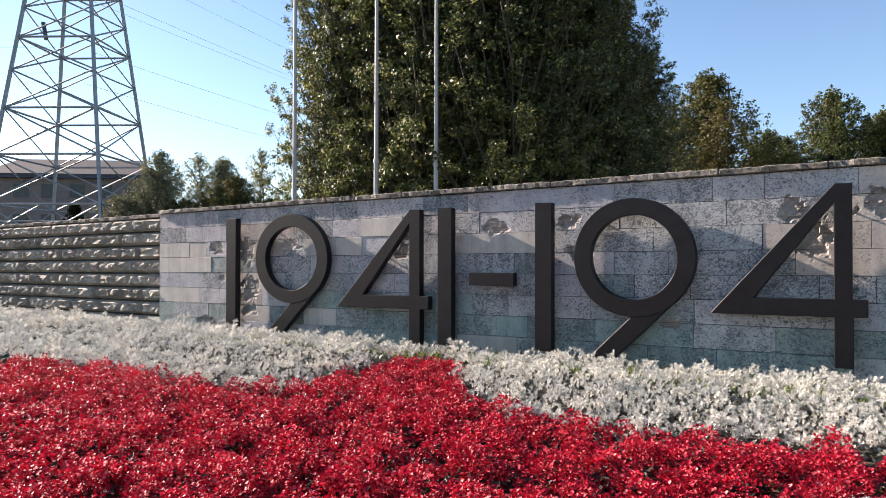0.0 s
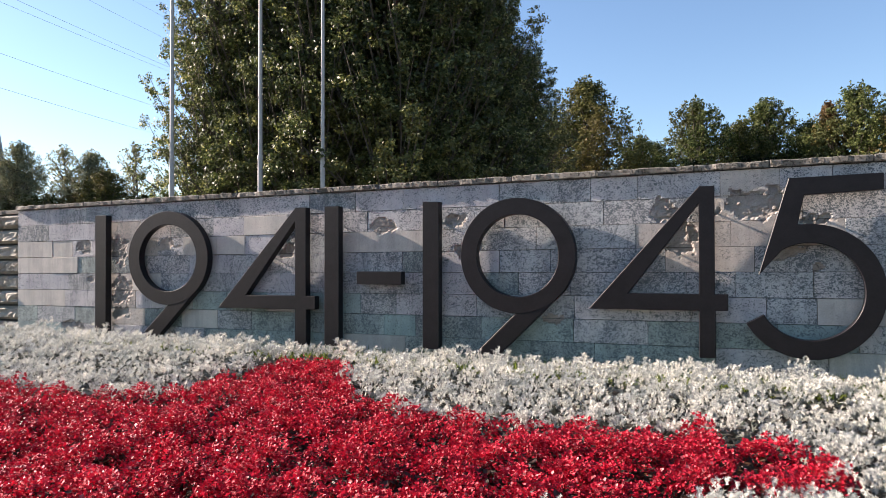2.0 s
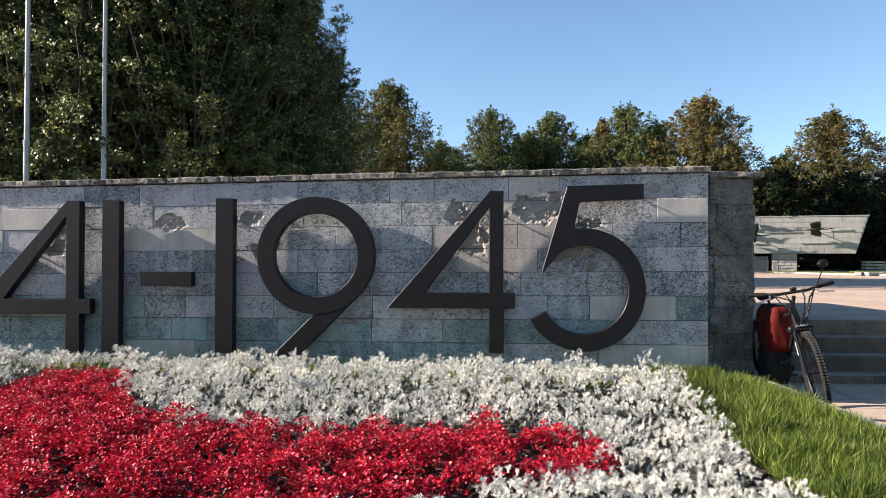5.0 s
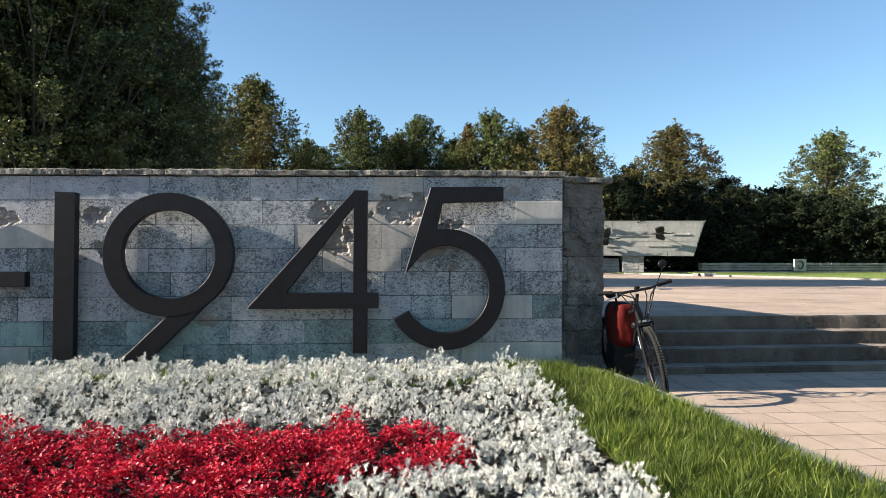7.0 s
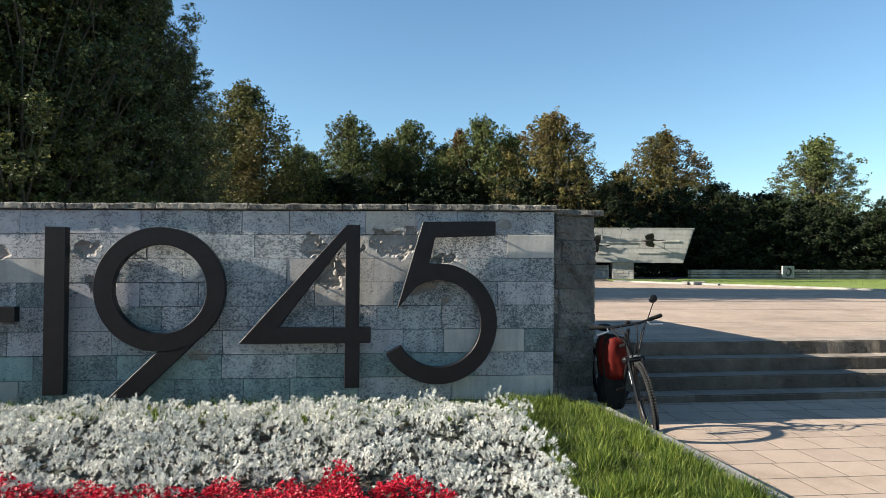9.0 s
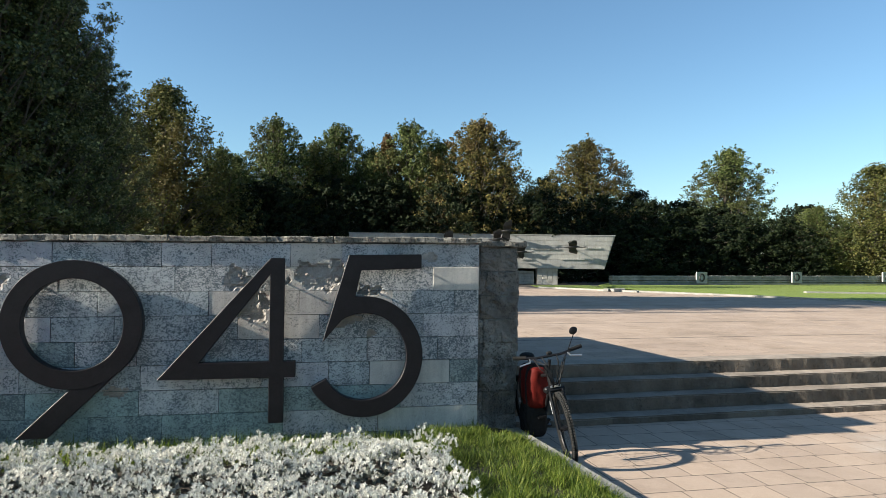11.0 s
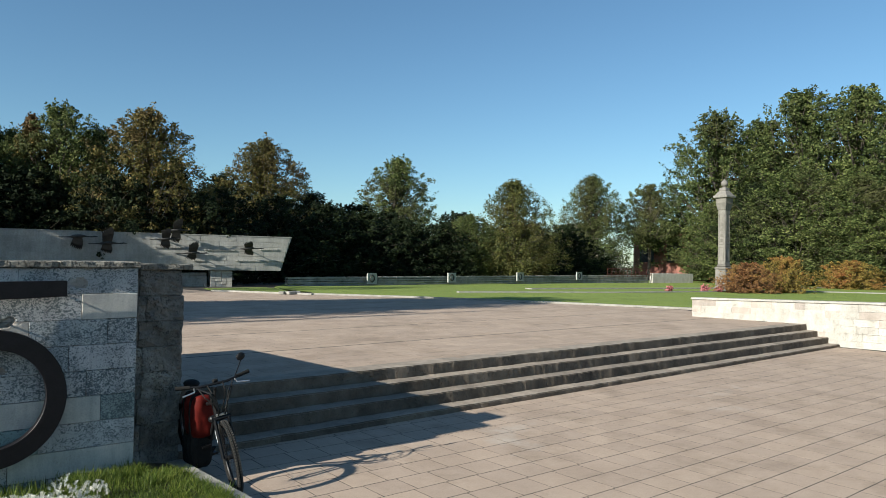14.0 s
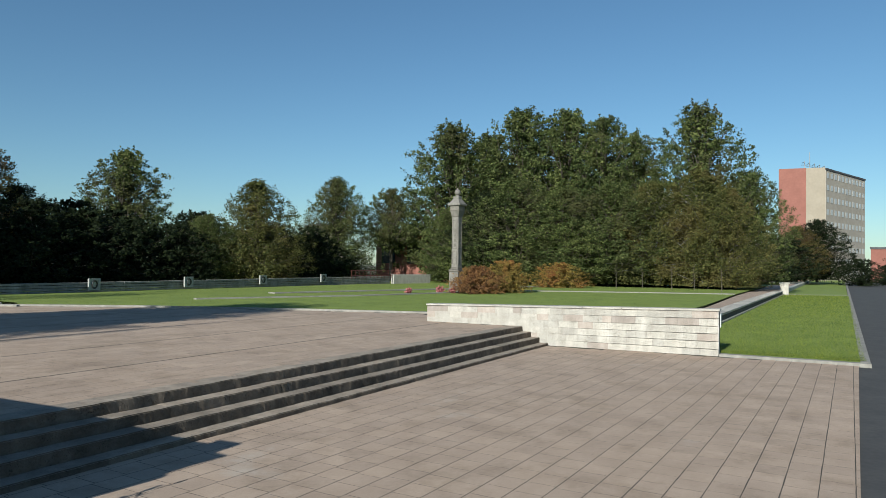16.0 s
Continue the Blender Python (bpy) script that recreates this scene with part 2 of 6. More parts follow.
PLAQUE = simple("pale_plaque_concrete", (0.30, 0.30, 0.28), (0.43, 0.43, 0.41), 6, 0.85)
LAMP_GREY = simple("weathered_lamp_post", (0.1, 0.1, 0.1), (0.17, 0.17, 0.165), 3, 0.7)
WHITE_PAINT = simple("white_paint", (0.66, 0.66, 0.64), (0.8, 0.8, 0.78), 4, 0.6)
WREATH_GREY = simple("dark_metal_wreath", (0.03, 0.03, 0.03), (0.07, 0.07, 0.065), 6, 0.5, 0.3)
RUBBER = simple("tyre_rubber", (0.008, 0.008, 0.008), (0.018, 0.017, 0.016), 25, 0.8, spec=0.15)
TREAD = simple("dusty_tread", (0.03, 0.028, 0.026), (0.06, 0.057, 0.05), 40, 0.9, bump=0.8)
FRAME_PAINT = simple("black_frame_paint", (0.005, 0.005, 0.006), (0.012, 0.012, 0.013), 10, 0.4, spec=0.2)
ALLOY = simple("bare_alloy", (0.5, 0.5, 0.5), (0.65, 0.65, 0.65), 20, 0.3, 0.9)
PANNIER = simple("red_pannier_fabric", (0.065, 0.005, 0.003), (0.11, 0.008, 0.005), 12, 0.7, spec=0.15)
WHITE_MARK = simple("white_lettering", (0.6, 0.6, 0.6), (0.75, 0.75, 0.75), 20, 0.5)
RED_FLOWER_FAR = simple("red_and_white_flowers", (0.16, 0.008, 0.014), (0.45, 0.2, 0.2), 6, 0.7)

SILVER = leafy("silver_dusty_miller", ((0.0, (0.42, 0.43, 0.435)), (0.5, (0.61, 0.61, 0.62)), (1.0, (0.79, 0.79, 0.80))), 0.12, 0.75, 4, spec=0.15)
# far darker silver leaf, with the shade low in the plants painted in
SILVER_SHADED = leafy("silver_shaded_low_leaf", ((0.0, (0.06, 0.07, 0.06)), (0.7, (0.16, 0.17, 0.16)), (1.0, (0.30, 0.31, 0.30))), 0.05, 0.8, 4)
RED = leafy("red_begonia_petal", ((0.0, (0.24, 0.004, 0.015)), (0.55, (0.47, 0.009, 0.034)), (0.92, (0.58, 0.03, 0.065)), (1.0, (0.74, 0.28, 0.30))), 0.22, 0.5, 5, spec=0.22)
RED_LOW = leafy("bronze_begonia_leaf", ((0.0, (0.010, 0.010, 0.007)), (0.6, (0.035, 0.014, 0.012)), (1.0, (0.07, 0.035, 0.016))), 0.05, 0.35, 5)
GRASS = leafy("grass_blade", ((0.0, (0.026, 0.05, 0.006)), (0.55, (0.082, 0.132, 0.015)), (1.0, (0.26, 0.30, 0.065))), 0.42, 0.55, 2)
LAWN_BLADE = leafy("mown_grass_blade", ((0.0, (0.03, 0.058, 0.01)), (0.6, (0.155, 0.215, 0.03)), (1.0, (0.29, 0.31, 0.06))), 0.3, 0.6, 0.6)
POPLAR_LEAF = leafy("poplar_leaf", ((0.0, (0.030, 0.045, 0.013)), (0.72, (0.085, 0.108, 0.032)), (1.0, (0.40, 0.40, 0.17))), 0.34, 0.45, 0.35, (0.22, (0.13, 0.13, 0.035)), spec=0.4)
# near-black green: the shade inside dense foliage is put into the leaf colour
DARK_SHADED_LEAF = leafy("dark_shaded_leaf", ((0.0, (0.007, 0.012, 0.005)), (0.7, (0.014, 0.022, 0.009)), (1.0, (0.028, 0.038, 0.014))), 0.06, 0.7, 0.25, spec=0.12)
GREEN_LEAF = leafy("green_leaf", ((0.0, (0.026, 0.040, 0.013)), (0.6, (0.074, 0.098, 0.031)), (1.0, (0.17, 0.19, 0.075))), 0.18, 0.6, 0.25, (0.18, (0.075, 0.075, 0.03)), spec=0.12)
BIRCH_LEAF = leafy("birch_leaf", ((0.0, (0.034, 0.042, 0.014)), (0.6, (0.088, 0.096, 0.03)), (1.0, (0.18, 0.17, 0.06))), 0.2, 0.6, 0.25, (0.25, (0.11, 0.09, 0.032)), spec=0.12)
RUST_LEAF = leafy("browning_lime_leaf", ((0.0, (0.06, 0.062, 0.02)), (0.6, (0.098, 0.09, 0.03)), (1.0, (0.165, 0.118, 0.045))), 0.16, 0.6, 0.3, (0.25, (0.09, 0.058, 0.026)), spec=0.12)
AUTUMN_LEAF = leafy("reddened_shrub_leaf", ((0.0, (0.07, 0.035, 0.025)), (0.5, (0.19, 0.09, 0.045)), (1.0, (0.40, 0.22, 0.09))), 0.2, 0.6, 0.5, (0.5, (0.24, 0.15, 0.05)), spec=0.12)
GOLD_LEAF = leafy("yellowing_shrub_leaf", ((0.0, (0.09, 0.07, 0.02)), (0.5, (0.22, 0.16, 0.045)), (1.0, (0.40, 0.30, 0.09))), 0.25, 0.6, 0.5, (0.5, (0.30, 0.13, 0.05)), spec=0.12)
GREY_LEAF = leafy("thin_grey_leaf", ((0.0, (0.14, 0.145, 0.09)), (1.0, (0.31, 0.31, 0.20))), 0.2, 0.6, 0.4, spec=0.12)

# ---- building helpers ----
def part(name, bm, material, parent=None, label="", smooth=False):
    """Links a bmesh or a mesh as one object, under a thing or under a part."""
    if isinstance(bm, bmesh.types.BMesh):
        mesh = bpy.data.meshes.new(name)
        bmesh.ops.recalc_face_normals(bm, faces=bm.faces)
        bm.to_mesh(mesh)
        bm.free()
    else:
        mesh = bm
    if not mesh.materials:
        mesh.materials.append(material)
    if smooth:
        mesh.polygons.foreach_set("use_smooth", [True] * len(mesh.polygons))
    ob = new(name, mesh)
    ob.parent = parent
    if label:
        tagged(ob, label)
    return ob


def thing(name, place=(0, 0, 0), label="", category="", group="", kind="", turn=0.0):
    e = new(name)
    e.empty_display_size = 0.1
    e.location, e.rotation_euler = place, (0, 0, turn)
    return tagged(e, label, category, group, kind)


def box(bm, x0, x1, y0, y1, z0, z1, bevel=0.0, m=None):
    geo = bmesh.ops.create_cube(bm, size=1.0)
    vs = geo["verts"]
    bmesh.ops.scale(bm, vec=(x1 - x0, y1 - y0, z1 - z0), verts=vs)
    bmesh.ops.translate(bm, vec=((x0 + x1) / 2, (y0 + y1) / 2, (z0 + z1) / 2), verts=vs)
    if m:
        bmesh.ops.transform(bm, matrix=m, verts=vs)
    if bevel:
        es = list({e for v in vs for e in v.link_edges})
        bmesh.ops.bevel(bm, geom=es, offset=bevel, segments=1, affect="EDGES", clamp_overlap=True)
    return bm


def rod(bm, a, b, r0, r1=None, sides=8):
    a, b = Vector(a), Vector(b)
    d = b - a
    m = Matrix.Translation((a + b) / 2) @ d.to_track_quat("Z", "Y").to_matrix().to_4x4()
    bmesh.ops.create_cone(bm, cap_ends=True, segments=sides, radius1=r0, radius2=r0 if r1 is None else r1, depth=d.length, matrix=m)
    return bm


def tube(bm, pts, r, sides=6):
    """A bent pipe through the points."""
    pts = [Vector(p) for p in pts]
    rows = []
    for i, p in enumerate(pts):
        d = (pts[min(i + 1, len(pts) - 1)] - pts[max(i - 1, 0)]).normalized()
        q = d.to_track_quat("Z", "Y")
        rows.append([bm.verts.new(p + q @ Vector((r * math.cos(2 * math.pi * k / sides), r * math.sin(2 * math.pi * k / sides), 0))) for k in range(sides)])
    for a, b in zip(rows, rows[1:]):
        for k in range(sides):
            bm.faces.new((a[k], a[(k + 1) % sides], b[(k + 1) % sides], b[k]))
    bm.faces.new(rows[0][::-1])
    bm.faces.new(rows[-1])
    return bm


def ring(bm, centre, axis, radius, r, segments=40, sides=8):
    """A torus round the axis."""
    q = Vector(axis).to_track_quat("Z", "Y")
    rows = []
    for i in range(segments):
        a = 2 * math.pi * i / segments
        row = []
        for k in range(sides):
            b = 2 * math.pi * k / sides
            row.append(bm.verts.new(Vector(centre) + q @ Vector(((radius + r * math.cos(b)) * math.cos(a), (radius + r * math.cos(b)) * math.sin(a), r * math.sin(b)))))
        rows.append(row)
    for i in range(segments):
        for k in range(sides):
            bm.faces.new((rows[i][k], rows[(i + 1) % segments][k], rows[(i + 1) % segments][(k + 1) % sides], rows[i][(k + 1) % sides]))
    return bm


def prism(loops, y0, y1):
    """A plate in the plane of x and z with holes, between two depths; loops of (x, z), the outer one first."""
    bm = bmesh.new()
    edges = []
    for loop in loops:
        vs = [bm.verts.new((x, y0, z)) for x, z in loop]
        edges += [bm.edges.new((a, b)) for a, b in zip(vs, vs[1:] + vs[:1])]
    bmesh.ops.triangle_fill(bm, use_beauty=True, use_dissolve=False, edges=edges)
    out = bmesh.ops.extrude_face_region(bm, geom=bm.faces[:])
    bmesh.ops.translate(bm, vec=(0, y1 - y0, 0), verts=[v for v in out["geom"] if isinstance(v, bmesh.types.BMVert)])
    return bm


def raw_mesh(name, verts, faces):
    """A mesh from arrays: verts n x 3, faces m x k."""
    mesh = bpy.data.meshes.new(name)
    n, (m, k) = len(verts), faces.shape
    mesh.vertices.add(n)
    mesh.vertices.foreach_set("co", np.ascontiguousarray(verts, dtype=np.float32).ravel())
    mesh.loops.add(m * k)
    mesh.loops.foreach_set("vertex_index", np.ascontiguousarray(faces, dtype=np.int32).ravel())
    mesh.polygons.add(m)
    mesh.polygons.foreach_set("loop_start", np.arange(0, m * k, k, dtype=np.int32))
    mesh.update(calc_edges=True)
    mesh.validate()
    mesh.polygons.foreach_set("use_smooth", np.zeros(m, dtype=bool))
    return mesh


def turns(rng, n, tilt=None, up=None):
    """n random turns: columns right, ahead, normal. With up, the ahead axis leans that much towards z."""
    a = rng.normal(size=(n, 3))
    if up is not None:
        a[:, 2] = np.abs(a[:, 2]) * 0.3 + up
    a /= np.linalg.norm(a, axis=1, keepdims=True)
    b = rng.normal(size=(n, 3))
    b -= (a * b).sum(1, keepdims=True) * a
    b /= np.linalg.norm(b, axis=1, keepdims=True)
    return np.stack([b, a, np.cross(b, a)], 2)


def scatter(name, centres, sizes, turn, leaf, faces):
    """One mesh of many copies of a small leaf; leaf k x 3 with its length along y."""
    n, k = len(centres), len(leaf)
    v = np.einsum("nij,kj->nki", turn, leaf) * np.asarray(sizes).reshape(-1, 1, 1) + centres[:, None, :]
    f = (np.arange(n)[:, None, None] * k + faces[None]).reshape(-1, faces.shape[1])
    return raw_mesh(name, v.reshape(-1, 3), f)


LEAF = np.array([(0, 0, 0), (0.34, 0.5, 0.12), (0, 1, 0), (-0.34, 0.5, 0.12)])
LEAF_F = np.array([(0, 1, 2), (0, 2, 3)])

# ---- ground and large structure ----
WALL_TURN = -0.13      # the memorial wall stands a little askew to the x axis
SLOPE = 0.0095          # the memorial wall climbs towards its free end
TERRACE = 0.48
PAVE_Z = -0.10


def sheet(name, pts, z, material, label, category, thick=0.05):
    """A level slab with the outline pts."""
    bm = bmesh.new()
    face = bm.faces.new([bm.verts.new((x, y, z)) for x, y in pts])
    out = bmesh.ops.extrude_face_region(bm, geom=[face])
    bmesh.ops.translate(bm, vec=(0, 0, -thick), verts=[v for v in out["geom"] if isinstance(v, bmesh.types.BMVert)])
    return tagged(part(name, bm, material), label, category, kind="structure")


def strip(name, line, width, z0, z1, material, label, category):
    """A kerb or low ledge along a line of (x, y)."""
    bm = bmesh.new()
    rows = []
    for i, p in enumerate(line):
        a, b = Vector(line[max(i - 1, 0)]), Vector(line[min(i + 1, len(line) - 1)])
        d = (b - a).normalized() * width / 2
        rows.append([bm.verts.new((p[0] + sx * -d.y, p[1] + sx * d.x, z)) for sx, z in ((1, z0), (1, z1), (-1, z1), (-1, z0))])
    for a, b in zip(rows, rows[1:]):
        for k in range(4):
            bm.faces.new((a[k], a[(k + 1) % 4], b[(k + 1) % 4], b[k]))
    bm.faces.new(rows[0])
    bm.faces.new(rows[-1])
    return tagged(part(name, bm, material), label, category, kind="structure")


bm = bmesh.new()
bmesh.ops.create_grid(bm, x_segments=8, y_segments=8, size=2400)
ground = tagged(part("ground", bm, EARTH), "bare earth and rough grass reaching the horizon", "ground", kind="structure")
ground.location = (0, 0, -0.25)

ROAD_EDGE = [(-40, -4.0), (-6, -6.5), (6.8, -7.55), (17.6, -8.5), (19.5, -8.7), (19.7, -9.05), (82, -13.6), (197, -22.2), (600, -52)]
sheet("road", ROAD_EDGE + [(600, -120), (-40, -60)], PAVE_Z - 0.03, ASPHALT, "dark asphalt road running away beside the lawn", "road")
sheet("pavement", [(0.5, 3.0), (20.2, 1.5), (19.9, -5.4), (19.6, -8.78), (17.6, -8.62), (9.3, -7.88), (6.8, -7.66), (-16, -5.75), (-16, -5.7), (-5, -6.2), (0.5, -5.4)], PAVE_Z - 0.0008, JOINT, "pavement bed of dark earth between grey concrete tiles", "pavement")
sheet("terrace", [(-30, 4.6), (0.5, 2.0), (20.0, 1.15), (20.0, 4.3), (23.4, 6.0), (120, 6.0), (140, 70), (-60, 70)], TERRACE - 0.0008, JOINT, "raised terrace of grey concrete tiles behind the steps", "terrace", 0.5)
LAWN_A = [(15.75, 23.1), (18.8, 18.2), (21.7, 11.2), (23.2, 6.2), (20.1, 4.35), (20.1, -2.2), (39, -3.2), (60, -3.7), (130, -7), (130, 45), (26, 40), (19, 30.6)]
sheet("lawn", LAWN_A, TERRACE + 0.03, LAWN, "mown green lawn round the column and shrubs", "lawn")
sheet("lawn_strip", [(13.6, 27.2), (16.1, 21.9), (17.3, 23.9), (18.3, 30.5), (14.4, 30.2)], TERRACE + 0.03, LAWN, "narrow lawn in front of the memorial slab", "lawn")
strip("kerb", [(15.7, 23.0), (18.75, 18.1), (21.6, 11.1), (23.15, 6.1)], 0.22, TERRACE - 0.1, TERRACE + 0.075, KERB_STONE, "pale concrete kerb along the lawn", "kerb")
strip("kerb", [(13.5, 27.2), (16.0, 21.8)], 0.2, TERRACE - 0.1, TERRACE + 0.075, KERB_STONE, "pale concrete kerb along the narrow lawn", "kerb")
strip("path", [(33, 22.5), (60, 15.5), (110, 9)], 0.7, TERRACE, TERRACE + 0.10, KERB_STONE, "pale concrete path across the lawn", "path")
strip("path", [(24.5, 20.5), (34, 16.5), (44, 14.2)], 0.35, TERRACE, TERRACE + 0.10, KERB_STONE, "thin concrete edging across the lawn", "path")
strip("path", [(50.9, 14.3), (51.9, 10.5), (55.7, 3.4), (58.5, -3.6)], 0.5, TERRACE, TERRACE + 0.10, KERB_STONE, "pale concrete edging across the lawn", "path")
sheet("walkway", [(20.12, -3.4), (79, -6.9), (130, -9.6), (130, -7.05), (60, -3.75), (39, -3.25), (20.12, -2.25)], 0.39, TILE, "grey walkway behind the low pale wall", "path", 0.4)
sheet("lawn_lower", [(20.12, -3.45), (20.12, -5.2), (19.78, -5.28), (19.72, -8.98), (82, -13.45), (197, -21.9), (260, -26), (260, -18.2), (79, -7.3)], -0.03, LAWN, "mown lawn strip between the low wall and the road", "lawn", 0.15)
strip("kerb", [(19.75, -5.25), (19.66, -9.1)], 0.26, -0.2, -0.02, KERB_STONE, "pale concrete kerb in front of the lawn strip", "kerb")
strip("kerb", [(19.79, -8.98), (82, -13.6), (197, -22.1)], 0.24, -0.2, -0.01, KERB_STONE, "pale concrete kerb between lawn strip and road", "kerb")
strip("kerb", [(80.0, -7.6), (84.3, -13.7)], 0.7, -0.2, -0.01, KERB_STONE, "pale cross strip in the lawn", "kerb")

# the bed in front of the wall
sheet("flower_bed", [(-18, 2.5), (0.35, 0.3), (0.38, -2.0), (0.3, -3.6), (0.1, -5.5), (-5, -6.4), (-16.5, -6.0)], 0.04, SOIL, "dark soil of the raised flower bed", "flower bed", 0.3)
strip("kerb", [(0.47, 0.22), (0.46, -2.0), (0.40, -3.2), (0.2, -5.6), (-4.9, -6.36), (-16.5, -6.1)], 0.13, -0.2, 0.085, KERB_STONE, "weathered concrete kerb of the flower bed", "kerb")
bm = bmesh.new()
bmesh.ops.create_grid(bm, x_segments=20, y_segments=40, size=0.5)
for v in bm.verts:
    u, w = v.co.x + 0.5, v.co.y + 0.5
    left = -0.55 - 0.45 * w
    v.co = Vector((left + u * (0.42 - 0.2 * max(0, w - 0.6) - left), 0.25 - 5.7 * w, 0.06 + 0.12 * (1 - u) ** 0.7 + 0.02 * math.sin(7 * w) - 0.02 * w))
tagged(part("grass_bank", bm, SOIL, smooth=True), "low earth bank under long grass at the wall's end", "bank", kind="structure")

# ---- the memorial wall ----
def sheared(bm, slope=SLOPE):
    for v in bm.verts:
        v.co.z += slope * v.co.x
    return bm


wall = thing("wall_memorial", (0, 0, 0), "long memorial wall of grey-green pitted limestone slabs", "wall", kind="structure", turn=WALL_TURN)
part("core", sheared(box(bmesh.new(), -11.38, 0.0, 0.035, 0.55, -0.3, 1.998)), MORTAR, wall)
wall_left = thing("wall_left", (0, 0, 0), "rock-faced stone wall running on beside the memorial wall", "wall", kind="structure", turn=WALL_TURN)
part("core", sheared(box(bmesh.new(), -26.0, -11.38, 0.13, 0.6, -0.3, 1.955)), MORTAR, wall_left)
wall_end = thing("wall_end", (0, 0, 0), "dark weathered stone pier at the wall's end beside the steps", "wall", kind="structure")
part("core", box(bmesh.new(), 0.0, 0.515, 0.30, 0.7, -0.2, 1.975), MORTAR, wall_end)
part("core", box(bmesh.new(), 0.13, 0.515, 0.7, 5.0, -0.2, 1.975), MORTAR, wall_end)


def coping_run(parent, x0, x1, y0, y1, z, step, rng, slope=SLOPE):
    x = x0
    while x < x1 - 0.01:
        w = min(step * rng.uniform(0.75, 1.3), x1 - x)
        if x1 - x - w < 0.25:
            w = x1 - x
        bm = box(bmesh.new(), x + 0.003, x + w - 0.003, y0 + rng.uniform(-0.006, 0.006), y1, z, z + 0.058 + rng.uniform(-0.003, 0.004), 0.008)
        bmesh.ops.subdivide_edges(bm, edges=[e for e in bm.edges if abs(e.verts[0].co.x - e.verts[1].co.x) > 0.2], cuts=16)
        for v in bm.verts:
            if v.co.y < (y0 + y1) / 2:
                chip = max(0.0, noise.noise(Vector((v.co.x * 7, v.co.z * 20, y0))) - 0.15) * 0.05
                v.co.y += chip + 0.008 * noise.noise(Vector((v.co.x * 19, v.co.z * 30, 4)))
                v.co.z += 0.009 * noise.noise(Vector((v.co.x * 11, v.co.z * 9, 7)))
        part("coping_slab", sheared(bm, slope), COPING, parent)
        x += w


rng = random.Random(3)
coping_run(wall, -11.40, 0.02, -0.042, 0.6, 2.003, 0.72, rng)
coping_run(wall_left, -26.0, -11.405, 0.06, 0.66, 1.958, 1.1, rng)
coping_run(wall_end, 0.025, 0.62, 0.2, 0.62, 1.98, 0.6, rng, 0.0)

# ---- steps ----
steps = thing("steps", (0.55, 0.86, 0), "four broad worn granite steps up to the terrace", "steps", kind="structure", turn=-0.047)
rng = random.Random(5)
LEVELS = [-0.02, 0.148, 0.315, TERRACE + 0.004]
for k, z in enumerate(LEVELS):
    x, end = 0.0, 19.15 + 0.02 * k
    while x < end - 0.01:
        w = min(rng.uniform(1.1, 1.7), end - x)
        if end - x - w < 0.5:
            w = end - x
        dz = rng.uniform(-0.002, 0.002)
        bm = bmesh.new()
        box(bm, x, x + w, 0.30 * k, 0.30 * k + (0.45 if k < 3 else 0.42), z - 0.2, z + dz)
        front = [e for e in bm.edges if all(v.co.y < 0.30 * k + 0.01 and v.co.z > z - 0.1 for v in e.verts)]
        bmesh.ops.bevel(bm, geom=front, offset=0.014, segments=2, affect="EDGES")
        bmesh.ops.subdivide_edges(bm, edges=[e for e in bm.edges if e.calc_length() > 0.8], cuts=14)
        for v in bm.verts:
            at = Vector((v.co.x, 0.3 * k, v.co.z))
            v.co += Vector((0, noise.noise(at * 3.1 + Vector((0, 7, k))) * 0.014 + noise.noise(at * 11) * 0.01, noise.noise(at * 2.3) * 0.005 + noise.noise(at * 9) * 0.004))
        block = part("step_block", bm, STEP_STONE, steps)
        # front faces take the darker granite, which has the riser's shade painted in
        block.data.materials.append(SHADED_RISER)
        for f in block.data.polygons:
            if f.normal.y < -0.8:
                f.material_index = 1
        x += w
# ---- low pale wall at the end of the steps ----
low_wall = thing("wall_low", (0, 0, 0), "low pale limestone wall beside the steps", "wall", kind="structure")


bm = box(bmesh.new(), 19.66, 20.1, -5.15, 4.4, -0.2, 1.135)
for v in bm.verts:
    v.co.z += -0.02 * v.co.y if v.co.z > 0.5 else 0
part("core", bm, WHITE_STONE, low_wall)
rng = random.Random(11)
z = PAVE_Z
for course in range(6):
    h = 0.208 if course else 0.19
    y = -5.2
    while y < 4.42:
        w = min(rng.uniform(0.28, 0.75), 4.44 - y)
        if 4.44 - y - w < 0.2:
            w = 4.44 - y
        bm = box(bmesh.new(), 19.6 - rng.uniform(0, 0.005), 19.67, y + 0.0007, y + w - 0.0007, z + 0.0006, z + h - 0.0006, 0.0025)
        for v in bm.verts:
            v.co.z += -0.02 * v.co.y * (z + h) / 1.12
        part("stone_block", bm, PINK_STONE if rng.random() < (0.3 if course > 3 else 0.13) else WHITE_STONE, low_wall)
        y += w
    z += h
z = PAVE_Z
for course in range(6):
    h = 0.208 if course else 0.19
    x = 19.6
    while x < 20.1:
        w = min(rng.uniform(0.2, 0.32), 20.12 - x)
        bm = box(bmesh.new(), x + 0.004, x + w - 0.004, -5.225 - rng.uniform(0, 0.02), -5.15, z + 0.004, z + h * 1.1 - 0.003, 0.008)
        part("stone_block", bm, WHITE_STONE, low_wall)
        x += w
    z += h * 1.1
y = -5.27
